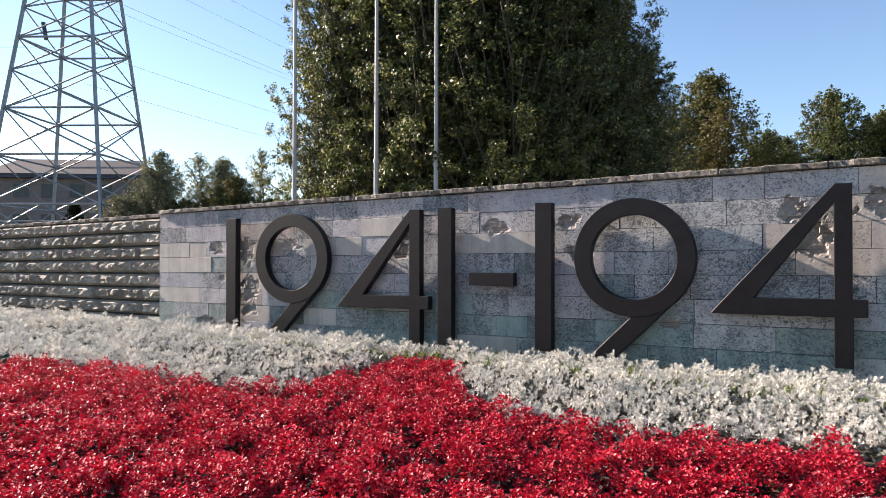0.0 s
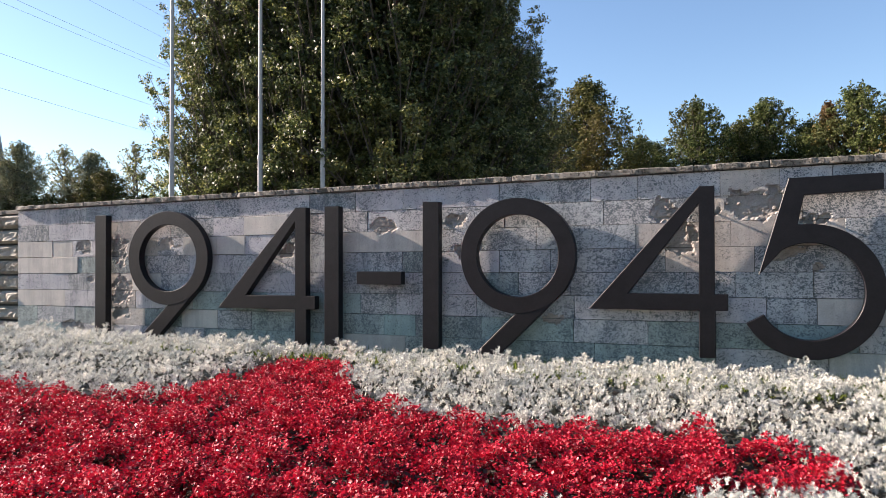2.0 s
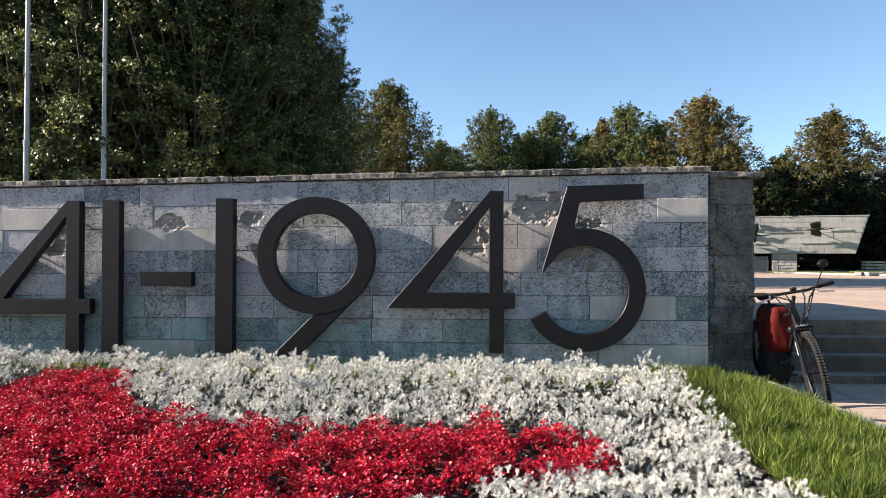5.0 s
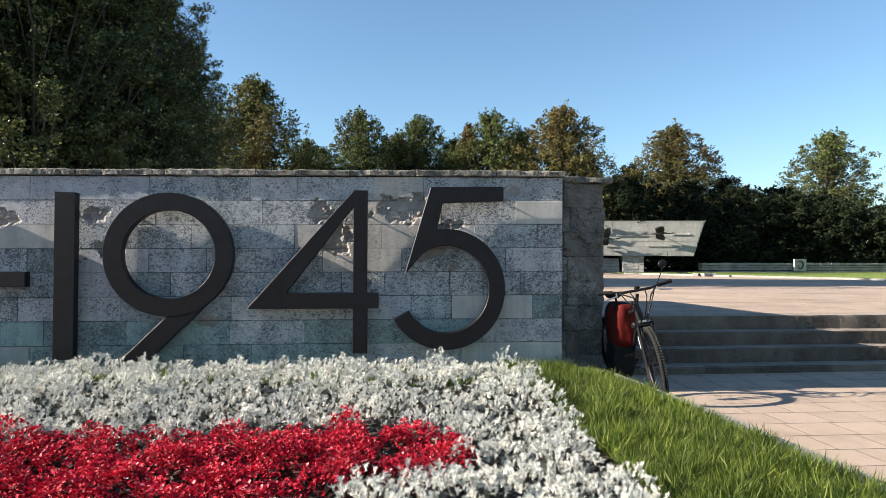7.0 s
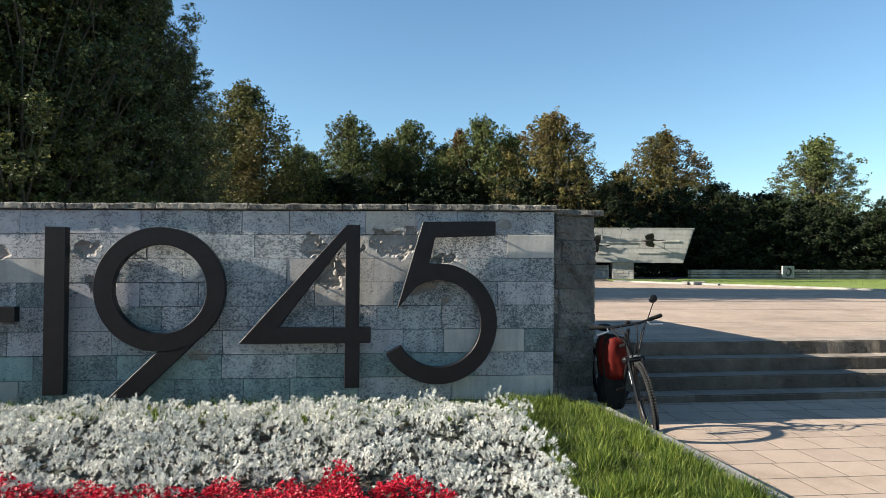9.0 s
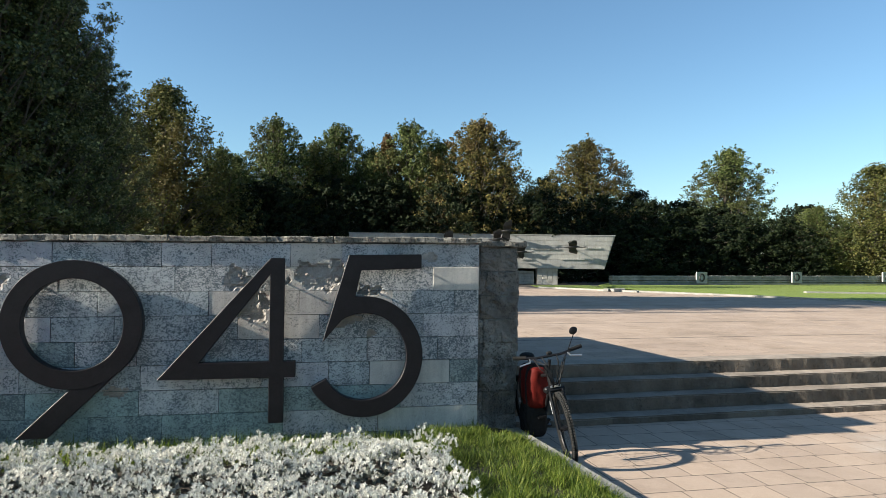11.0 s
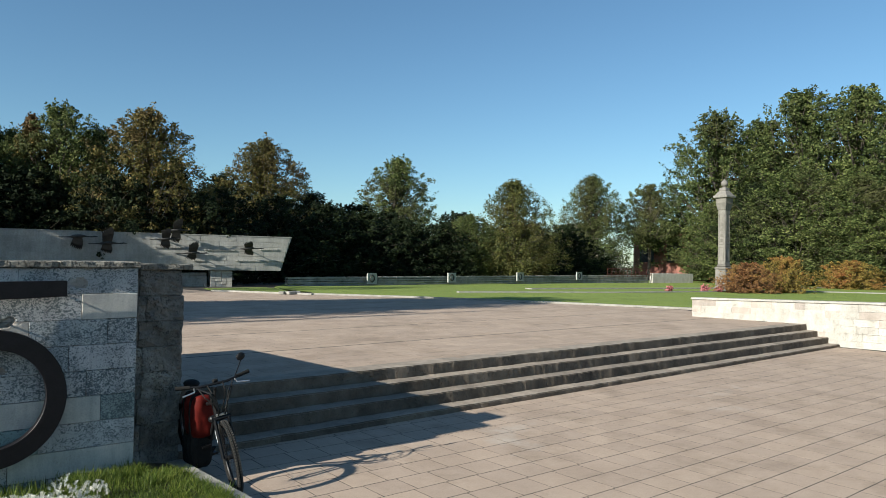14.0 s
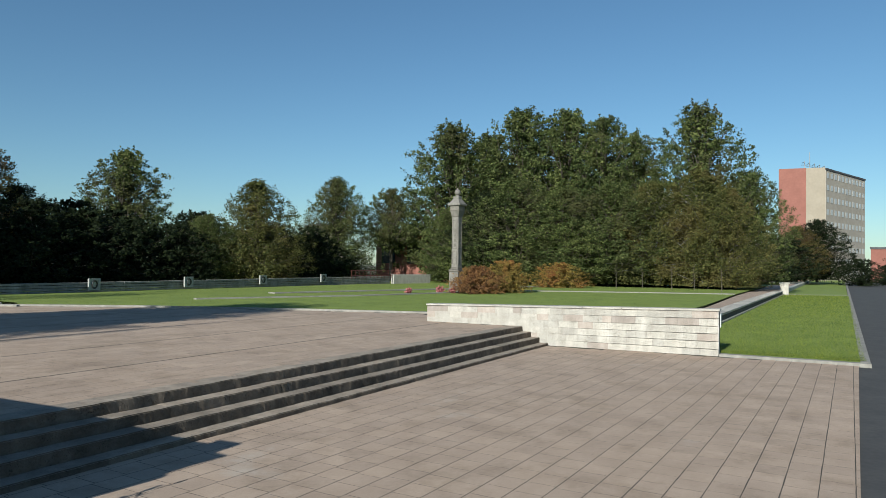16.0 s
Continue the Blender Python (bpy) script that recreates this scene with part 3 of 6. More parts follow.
while y < 4.4:
    w = min(rng.uniform(1.2, 1.6), 4.47 - y)
    bm = box(bmesh.new(), 19.55, 20.15, y + 0.003, y + w - 0.003, 1.137, 1.195, 0.008)
    for v in bm.verts:
        v.co.z -= 0.02 * v.co.y
    part("coping_slab", bm, WHITE_STONE, low_wall)
    y += w
# its long arm beside the lawn strip, and the pier
arm = thing("wall_arm", (20.15, -3.55, 0), "long low wall with pale coping beside the lawn strip", "wall", kind="structure", turn=-0.063)
part("core", box(bmesh.new(), 0, 59.0, 0.0, 0.6, -0.1, 0.30), MORTAR, arm)
x = 0.0
while x < 58.9:
    w = min(rng.uniform(1.3, 1.8), 59.0 - x)
    part("coping_slab", box(bmesh.new(), x + 0.006, x + w - 0.006, -0.06, 0.75, 0.302, 0.41 + rng.uniform(-0.01, 0.01), 0.01), WHITE_STONE, arm)
    x += w
part("core", box(bmesh.new(), 61.0, 150, 0.0, 0.6, -0.1, 0.4), WHITE_STONE, arm)
part("footing", box(bmesh.new(), 0, 59.0, -0.16, -0.02, -0.1, 0.05, 0.01), KERB_STONE, arm)
pier = thing("stone_pier", (79.9, -7.45, 0.0), "squat pale stone pier on the low wall", "pier")
part("shaft", box(bmesh.new(), -0.45, 0.45, -0.4, 0.4, -0.05, 1.12, 0.02), WHITE_STONE, pier)
part("cap", box(bmesh.new(), -0.55, 0.55, -0.5, 0.5, 1.122, 1.27, 0.02), WHITE_STONE, pier)

# ---- far boundary wall with medallions ----
far_wall = thing("wall_far", (0, 0, 0), "far boundary wall of stacked grey stones", "wall", kind="structure")
FAR_LINE = [(20.5, 31.6), (28.3, 31.2), (40.5, 31.0), (52.0, 31.0), (61.0, 30.0)]
bm = bmesh.new()
rng = random.Random(21)
for (xa, ya), (xb, yb) in zip(FAR_LINE, FAR_LINE[1:]):
    d = Vector((xb - xa, yb - ya))
    m = Matrix.Translation((xa, ya, 0.0052 * (xa - 20))) @ Matrix.Rotation(0.0052, 4, "Y").inverted() @ Matrix.Rotation(math.atan2(d.y, d.x), 4, "Z")
    for course in range(7):
        x = 0.0
        while x < d.length - 0.05:
            w = min(rng.uniform(0.3, 0.8), d.length - x)
            out = rng.uniform(0, 0.03)
            box(bm, x + 0.008, x + w - 0.008, -out, 0.4, course * 0.155 + 0.012, (course + 1) * 0.155 - 0.012 + rng.uniform(-0.02, 0.0), 0, m)
            x += w
part("stacked_stones", bm, FAR_STONE, far_wall)["kind"] = "stuff"
railing = thing("railing", (54.0, 30.2, 1.25), "low dark red metal railing on the far wall", "railing", turn=-0.1)
RAIL_RED = simple("dark_red_paint", (0.09, 0.025, 0.02), (0.14, 0.04, 0.03), 3, 0.6)
for z in (0.12, 0.62):
    part("rail", rod(bmesh.new(), (0, 0, z), (7.2, 0, z), 0.03, None, 6), RAIL_RED, railing)
for k in range(13):
    part("post", rod(bmesh.new(), (0.6 * k, 0, -0.15), (0.6 * k, 0, 0.68), 0.022, None, 6), RAIL_RED, railing)
pale = thing("wall_pale", (60.8, 29.4, TERRACE), "short pale rendered wall at the lawn's far edge", "wall", kind="structure", turn=-0.2)
part("body", box(bmesh.new(), 0, 6.2, 0, 0.4, 0, 1.0, 0.02), WHITE_STONE, pale)


def medallion(x, y):
    t = thing("wreath_plaque", (x, y, 0.1 + 0.008 * (x - 26)), "pale square plaque with a dark metal wreath on the far wall", "plaque", "wreath plaques")
    part("panel", box(bmesh.new(), -0.40, 0.40, -0.16, -0.07, 0.52, 1.24, 0.02), PLAQUE, t)
    part("surround", prism([[(-0.40, 0.52), (0.40, 0.52), (0.40, 1.24), (-0.40, 1.24)], [(-0.31, 0.60), (0.31, 0.60), (0.31, 1.16), (-0.31, 1.16)]], -0.20, -0.162), PLAQUE, t)
    bm = ring(bmesh.new(), (0, -0.19, 0.88), (0, 1, 0), 0.22, 0.055, 24, 6)
    for v in bm.verts:
        v.co.x *= 0.8
    part("wreath", bm, WREATH_GREY, t)
    return t


first = medallion(26.7, 31.2)
for x, y in ((34.1, 31.0), (41.9, 30.9), (50.2, 30.9)):
    copy_thing(first, pose(x, y, 0.1 + 0.008 * (x - 26)))

# loose stones where the two kerbs part
for x, y, w, turn in ((15.3, 22.6, 0.55, 0.3), (15.75, 22.9, 0.4, -0.2), (14.9, 22.75, 0.35, 0.8)):
    bm = box(bmesh.new(), -w / 2, w / 2, -0.14, 0.14, -0.01, 0.15, 0.03)
    bm.transform(Matrix.Rotation(turn, 4, "Z"))
    tagged(part("kerb_stone", bm, KERB_STONE), "loose pale kerb stone lying at the lawn's corner", "stone", "loose kerb stones").location = (x, y, TERRACE)

# ---- memorial slab with bronze birds ----
SLAB_TURN = -0.28
slab = thing("memorial_slab", (20.35 - 20.35 * math.cos(SLAB_TURN), 31 - 20.35 * math.sin(SLAB_TURN), 0), "long cantilevered pale stone memorial slab with slanted end", "memorial", turn=SLAB_TURN)
part("slab", prism([[(4.05, 1.46), (19.70, 1.46), (20.35, 3.50), (4.05, 3.47)]], 0.0, 0.7), SLAB_CONCRETE, slab)
part("top_edge", prism([[(4.05, 3.475), (20.352, 3.505), (20.37, 3.56), (4.05, 3.53)]], -0.05, 0.75), SLAB_CONCRETE, slab)
part("plinth", box(bmesh.new(), 15.62, 16.86, 0.25, 1.2, TERRACE - 0.01, 1.455, 0.02), WHITE_STONE, slab)
for c in range(6):
    for k in range(4):
        part("plinth_stone", box(bmesh.new(), 15.60 + 0.316 * k, 15.905 + 0.316 * k, 0.17 + 0.012 * ((c + k) % 3), 0.26, TERRACE + 0.163 * c, TERRACE + 0.163 * c + 0.145, 0.008), WHITE_STONE, slab)
bm = bmesh.new()
for c in range(5):
    x = 8.0
    while x < 15.4:
        w = min(rng.uniform(0.3, 0.7), 15.45 - x)
        box(bm, x + 0.01, x + w - 0.01, 0.45 + rng.uniform(-0.04, 0.04), 1.2, TERRACE + c * 0.165 + 0.006, TERRACE + (c + 1) * 0.165 - 0.006)
        x += w
part("base_wall", bm, FAR_STONE, slab)["kind"] = "stuff"
rng = random.Random(31)
for c in range(7):
    z0, z1 = 1.465 + 0.286 * c, 1.465 + 0.286 * (c + 1)
    x = 4.07
    while x < 19.6:
        end = 19.70 + (z0 - 1.44) * 0.303
        w = min(rng.uniform(0.9, 1.7), end - x)
        if end - x - w < 0.5:
            w = end - x
        part("cladding_stone", box(bmesh.new(), x + 0.008, x + w - 0.008, -0.03 - rng.uniform(0, 0.012), 0.0, z0 + 0.008, z1 - 0.006), SLAB_CONCRETE, slab)
        x += w
for x0, x1, z in ((12.5, 14.1, 2.72), (15.2, 16.9, 2.62), (18.4, 19.4, 2.72), (17.0, 18.7, 2.02), (14.6, 15.2, 1.98)):
    bm = bmesh.new()
    x = x0
    while x < x1:
        w = rng.uniform(0.05, 0.13)
        box(bm, x, x + w, -0.09, -0.045, z, z + rng.uniform(0.07, 0.10))
        x += w + 0.035
    part("lettering", bm, FAR_STONE, slab, "row of small raised metal lettering")


def crane(x, z, s, flap, sink, tip):
    """A plain bird form in flight: stretched neck and legs, one wing raised and one lowered."""
    bm = bmesh.new()
    line = [(-0.95, -0.03), (-0.6, -0.02), (-0.36, 0.0), (-0.2, 0.02), (0.0, 0.03), (0.18, 0.05), (0.32, 0.06), (0.5, 0.035), (0.7, 0.03), (0.84, 0.055), (0.9, 0.055), (1.05, 0.035)]
    girth = (0.022, 0.024, 0.05, 0.10, 0.125, 0.105, 0.06, 0.036, 0.032, 0.045, 0.036, 0.006)
    rows = [[bm.verts.new((px, r * math.cos(2 * math.pi * k / 8), pz + r * math.sin(2 * math.pi * k / 8))) for k in range(8)] for (px, pz), r in zip(line, girth)]
    for p, q in zip(rows, rows[1:]):
        for k in range(8):
            bm.faces.new((p[k], p[(k + 1) % 8], q[(k + 1) % 8], q[k]))
    bm.faces.new(rows[0][::-1]), bm.faces.new(rows[-1])
    for up, reach in ((1, flap), (-1, sink)):
        if not reach:
            continue
        # the wing fans out from the shoulder into separate long feathers
        for j in range(7):
            u = j / 6
            root = Vector((0.18 - 0.36 * u, -0.04 * up, 0.05 * up))
            far = Vector((0.30 * tip * up + 0.24 - 0.52 * u, -0.30 * up - 0.05 * u, up * reach * (1 - 0.28 * u * u)))
            mid = root.lerp(far, 0.55) + Vector((0.03, -0.06, 0.02 * up))
            for p, q, wa, wb in ((root, mid, 0.055, 0.075), (mid, far, 0.075, 0.022)):
                side = Vector((1, 0, -0.25 * up))
                vs = [bm.verts.new(c) for c in (p - side * wa, p + side * wa, q + side * wb, q - side * wb)]
                got = bmesh.ops.extrude_face_region(bm, geom=[bm.faces.new(vs)])
                bmesh.ops.translate(bm, vec=(0, 0.025, 0), verts=[v for v in got["geom"] if isinstance(v, bmesh.types.BMVert)])
    rod(bm, (0, 0, 0.03), (0, 0.55, 0.0), 0.03, 0.03, 5)
    ob = part("bird_sculpture", bm, BRONZE)
    ob.matrix_world = slab.matrix_basis @ pose(x, -0.5, z) @ Matrix.Diagonal((s, 1, s, 1))
    return tagged(ob, "dark bronze sculpture of a flying bird on the memorial slab", "sculpture", "bird sculptures")


for x, z, s, flap, sink, tip in ((8.63, 3.18, 0.95, 0.0, 0.7, 0.2), (10.05, 2.86, 0.95, 0.95, 0.55, 0.1), (13.02, 3.18, 0.85, 0.75, 0.62, 0.0), (13.6, 3.70, 0.85, 0.8, 0.8, 0.25), (14.46, 2.42, 0.9, 0.78, 0.42, 0.2), (17.63, 2.76, 0.9, 0.5, 0.42, -0.35)):
    crane(x, z, s, flap, sink, tip)

# ---- stone column on the lawn ----
col = thing("memorial_column", (45.1, 15.0, TERRACE + 0.02), "tall square grey stone column with a ball finial", "column", turn=radians(-9.3))
PALE_COLUMN = stone("pale_column_stone", (0.16, 0.15, 0.135), (0.28, 0.262, 0.235), 0.4, (0.14, 0.13, 0.12), 0.1, grain=0.5)
part("plinth", box(bmesh.new(), -0.40, 0.40, -0.40, 0.40, 0, 1.52, 0.02), PALE_COLUMN, col)
part("plinth_foot", box(bmesh.new(), -0.48, 0.48, -0.48, 0.48, 0, 0.28, 0.03), COLUMN_STONE, col)
part("plinth_cap", box(bmesh.new(), -0.45, 0.45, -0.45, 0.45, 1.522, 1.70, 0.05), COLUMN_STONE, col)
part("base", box(bmesh.new(), -0.34, 0.34, -0.34, 0.34, 1.702, 1.86, 0.04), COLUMN_STONE, col)
part("shaft", box(bmesh.new(), -0.283, 0.283, -0.283, 0.283, 1.862, 5.66, 0.02), PALE_COLUMN, col)
for quarter in range(4):
    for z0, z1 in ((2.1, 3.05), (3.25, 5.4)):
        m = Matrix.Rotation(quarter * math.pi / 2, 4, "Z")
        bm = bmesh.new()
        for x0, x1, za, zb in ((-0.21, -0.17, z0, z1), (0.17, 0.21, z0, z1), (-0.17, 0.17, z0, z0 + 0.04), (-0.17, 0.17, z1 - 0.04, z1)):
            box(bm, x0, x1, -0.305, -0.284, za, zb, 0, m)
        part("panel_moulding", bm, COLUMN_STONE, col)
    for k in range(5):
        part("relief", box(bmesh.new(), -0.10, 0.10, -0.300, -0.284, 3.42 + 0.38 * k, 3.64 + 0.38 * k, 0.02, Matrix.Rotation(quarter * math.pi / 2, 4, "Z")), COLUMN_STONE, col)
bm = box(bmesh.new(), -0.31, 0.31, -0.31, 0.31, 5.662, 6.12, 0.02)
for v in bm.verts:
    if v.co.z > 6.0:
        v.co.x, v.co.y = v.co.x * 1.3, v.co.y * 1.3
part("necking", bm, COLUMN_STONE, col)
part("entablature", box(bmesh.new(), -0.40, 0.40, -0.40, 0.40, 6.122, 6.50, 0.02), COLUMN_STONE, col)
part("capital", box(bmesh.new(), -0.54, 0.54, -0.54, 0.54, 6.502, 6.68, 0.03), PALE_COLUMN, col)
bm = box(bmesh.new(), -0.46, 0.46, -0.46, 0.46, 6.682, 7.0)
for v in bm.verts:
    if v.co.z > 6.9:
        v.co.x, v.co.y = v.co.x * 0.55, v.co.y * 0.55
box(bm, -0.24, 0.24, -0.24, 0.24, 7.0, 7.22, 0.02)
part("pyramid_cap", bm, PALE_COLUMN, col)
bm = rod(bmesh.new(), (0, 0, 7.2), (0, 0, 7.3), 0.16, 0.12, 12)
bmesh.ops.create_uvsphere(bm, u_segments=16, v_segments=10, radius=0.24, matrix=Matrix.Translation((0, 0, 7.52)))
rod(bm, (0, 0, 7.74), (0, 0, 7.86), 0.07, 0.04, 8)
part("ball_finial", bm, PALE_COLUMN, col, smooth=True)

# ---- numerals on the wall ----
BACK, FRONT = -0.058, -0.15


def along_wall(x, z):
    """From the drawing's x and z to the wall's own, which runs askew."""
    k = math.tan(-WALL_TURN)
    s = (6.335 + 2.46 * k) / (6.27 + k * (x + 2.46))
    return (-2.46 + s * (x + 2.46)) / math.cos(WALL_TURN) + 0.15 * k, 1.21 + s * (z - 1.21)


def arc(cx, cz, r, a0, a1, n):
    return [(cx + r * math.cos(radians(a0 + (a1 - a0) * i / n)), cz + r * math.sin(radians(a0 + (a1 - a0) * i / n))) for i in range(n + 1)]


def numeral(name, label, solids, rods):
    t = thing(name, (0, 0, 0), label, "numeral", "numerals on the wall", turn=WALL_TURN)
    for i, loops in enumerate(solids):
        loops = [[along_wall(x, z) for x, z in loop] for loop in loops]
        bm = prism(loops, FRONT + 0.003 * i, BACK)
        bmesh.ops.recalc_face_normals(bm, faces=bm.faces)
        sharp = [e for e in bm.edges if len(e.link_faces) == 2 and e.calc_face_angle(0) > 1.0]
        bmesh.ops.bevel(bm, geom=sharp, offset=0.004, segments=1, affect="EDGES", clamp_overlap=True)
        part("figure" if i == 0 else "tail", bm, NUMERAL, t)
    for x, z in (along_wall(*p) for p in rods):
        part("fixing_rod", rod(bmesh.new(), (x, BACK - 0.01, z), (x, 0.02, z + 0.01), 0.009, 0.009, 6), ROD, t)
    return t


def one(x, w, z0, z1):
    numeral("numeral_one", "tall black steel numeral 1 standing off the wall", [[[(x, z0), (x + w, z0), (x + w, z1), (x, z1)]]], [(x + w / 2, z1 - 0.17), (x + w / 2, z0 + 0.2)])


def nine(cx, cz, r, zb, s):
    loops = [arc(cx, cz, r, 0, 360, 56)[:-1], arc(cx, cz, r * 0.715, 0, 360, 56)[:-1]]
    tail = [[(cx - 0.40 * s, zb), (cx - 0.17 * s, zb), (cx + r * 0.7, cz - r * 0.7), (cx + r * 0.6, cz - r * 0.6), (cx + 0.10 * s, zb + 0.5 * s)]]
    numeral("numeral_nine", "black steel numeral 9 with round bowl and slanted tail", [loops, tail], [(cx - r * 0.6, cz + r * 0.6), (cx + r * 0.6, cz + r * 0.6), (cx - 0.2 * s, zb + 0.12), (cx + r * 0.8, cz - 0.2)])


def four(x, zt, zb, s):
    """x: the stem's left side."""
    bar = zt - 1.06 * s
    loops = [[(x - 0.92 * s, bar), (x + 0.005 * s, zt), (x + 0.125 * s, zt), (x + 0.125 * s, bar + 0.14 * s), (x + 0.23 * s, bar + 0.14 * s), (x + 0.23 * s, bar), (x + 0.13 * s, bar), (x + 0.13 * s, zb), (x, zb), (x, bar)],
             [(x - 0.585 * s, bar + 0.14 * s), (x, bar + 0.14 * s), (x, zt - 0.145 * s)]]
    numeral("numeral_four", "black steel numeral 4 with open triangle", [loops], [(x + 0.06, zt - 0.2), (x + 0.06, zb + 0.15), (x - 0.6 * s, bar + 0.06), (x - 0.35 * s, zt - 0.5)])


def five():
    cx, cz, ro, ri = -1.195, 0.915, 0.555, 0.40
    loop = [(-1.35, 1.85), (-0.66, 1.872), (-0.66, 1.738), (-1.235, 1.708), (-1.285, 1.47)]
    loop += arc(cx, cz, ro, 96, -151, 48)
    loop += arc(cx, cz, ri, -151, 122, 48)
    loop += [(-1.585, 1.045)]
    numeral("numeral_five", "black steel numeral 5 with round bowl and sharp flag", [[loop]], [(-0.8, 1.8), (-1.3, 1.6), (-0.72, 0.9), (-1.45, 0.55)])


one(-8.325, 0.145, 0.295, 1.67)
nine(-7.385, 1.2, 0.50, 0.315, 0.95)
four(-5.87, 1.705, 0.32, 0.965)
one(-5.545, 0.155, 0.33, 1.71)
numeral("dash", "short black steel dash between the years", [[[(-5.2, 0.94), (-4.735, 0.94), (-4.735, 1.065), (-5.2, 1.065)]]], [(-4.97, 1.0)])
one(-4.52, 0.16, 0.335, 1.73)
nine(-3.615, 1.217, 0.53, 0.30, 1.0)
four(-2.05, 1.805, 0.345, 1.0)
five()

# ---- planting ----
def inside(pts, poly):
    x, y = pts[:, 0], pts[:, 1]
    hit = np.zeros(len(pts), bool)
    for (xa, ya), (xb, yb) in zip(poly, poly[1:] + poly[:1]):
        cross = ((ya > y) != (yb > y)) & (x < (xb - xa) * (y - ya) / (yb - ya + 1e-12) + xa)
        hit ^= cross
    return hit


RED_BED = [(-16, -2.2), (-8.6, -2.1), (-7.6, -2.15), (-6.4, -2.38), (-5.95, -2.2), (-5.9, -1.5), (-5.8, -0.6), (-5.52, -0.2), (-5.2, -0.5), (-4.6, -1.68),
           (-4.25, -2.1), (-3.5, -2.38), (-2.75, -2.32), (-2.05, -2.28), (-1.68, -2.52), (-1.38, -2.88), (-1.98, -3.2), (-2.62, -3.54), (-3.6, -4.42), (-4.2, -5.4), (-4.4, -6.2), (-16, -6.0)]
BED = [(-16, 1.45), (-0.55, -0.66), (-0.62, -1.0), (-0.78, -2.0), (-0.86, -3.0), (-0.95, -3.9), (-1.25, -5.9), (-4.4, -6.2), (-16, -6.0)]
nrng = np.random.default_rng(4)


def grid_points(x0, x1, y0, y1, step, jitter=0.45):
    gx, gy = np.meshgrid(np.arange(x0, x1, step), np.arange(y0, y1, step))
    p = np.stack([gx.ravel(), gy.ravel()], 1)
    return p + nrng.uniform(-jitter, jitter, p.shape) * step


def out_turns(out, spread, lift):
    """Leaves that point outwards and up from their plant's middle."""
    n = len(out)
    a = np.concatenate([out, np.zeros((n, 1))], 1)
    a /= np.linalg.norm(a, axis=1, keepdims=True) + 1e-9
    a = a * spread + nrng.normal(size=(n, 3)) * 0.35
    a[:, 2] += lift
    a /= np.linalg.norm(a, axis=1, keepdims=True)
    b = np.cross(a, nrng.normal(size=(n, 3)) * 0.5 + np.array([0, 0, 1.0]))
    b /= np.linalg.norm(b, axis=1, keepdims=True) + 1e-9
    return np.stack([b, a, np.cross(b, a)], 2)


# a lobed leaf: midrib with three pairs of narrow, forward-swept lobes
LOBED, LOBED_F = [], []
for y, w, up in ((0.22, 0.20, 0.06), (0.42, 0.29, 0.10), (0.62, 0.29, 0.11), (0.80, 0.20, 0.08)):
    for side in (1, -1):
        k = len(LOBED)
        LOBED += [(side * 0.02, y - 0.055, 0.03), (side * w, y + 0.15, up), (side * 0.02, y + 0.055, 0.03)]
        LOBED_F += [(k, k + 1, k + 2)]
k = len(LOBED)
LOBED += [(-0.035, 0, 0), (0.035, 0, 0), (0.0, 1.15, -0.02)]
LOBED_F += [(k, k + 1, k + 2)]
LOBED, LOBED_F = np.array(LOBED), np.array(LOBED_F)

# dusty miller: bushy domes of stems, each ending in a rosette of leaves
plants = grid_points(-15.0, -0.3, -5.4, 1.9, 0.20, 0.36)
silver = plants[inside(plants, BED) & ~inside(plants, RED_BED)]
silver = silver[(silver[:, 1] > -4.2) | (silver[:, 0] > -4.5)]
heights = nrng.uniform(0.16, 0.24, len(silver)) + 0.07 * (nrng.random(len(silver)) > 0.95)
heights += np.array([0.05 * noise.noise(Vector((2.2 * x, 2.2 * y, 0.3))) for x, y in silver])
per = np.where(silver[:, 0] < -8, 9, np.where(silver[:, 0] < -5, 19, 40))
stem = np.repeat(np.arange(len(silver)), per)
ang, rad = nrng.uniform(0, 2 * np.pi, len(stem)), np.sqrt(nrng.random(len(stem))) * 0.125
lean = np.stack([np.cos(ang) * rad, np.sin(ang) * rad], 1)
tip_z = 0.05 + heights[stem] * np.sqrt(np.maximum(1.0 - (rad / 0.15) ** 2, 0.05)) * nrng.uniform(0.74, 1.06, len(stem))
gap = -0.1307 * silver[:, 0] - silver[:, 1]
swell = 0.11 * np.clip((gap - 0.55) / 0.5, 0, 1) * np.clip((2.6 - gap) / 0.9, 0, 1)
tips = np.stack([silver[stem, 0] + lean[:, 0], silver[stem, 1] + lean[:, 1], tip_z + swell[stem]], 1)
LEAVES = 6
idx = np.repeat(np.arange(len(stem)), LEAVES)
ang = np.tile(np.arange(LEAVES) * 2.4, len(stem)) + np.repeat(nrng.uniform(0, 6.28, len(stem)), LEAVES)
a = np.stack([np.cos(ang), np.sin(ang), nrng.uniform(0.1, 1.9, len(idx))], 1)
a[:, :2] += lean[idx] * 6
a += nrng.normal(size=a.shape) * 0.15
a /= np.linalg.norm(a, axis=1, keepdims=True)
b = np.cross(a, np.array([0, 0, 1.0]) + nrng.normal(size=a.shape) * 0.25)
b /= np.linalg.norm(b, axis=1, keepdims=True) + 1e-9
size = nrng.uniform(0.025, 0.046, len(idx)) * np.where(tips[idx, 0] < -8, 2.0, np.where(tips[idx, 0] < -5, 1.35, 1.0))
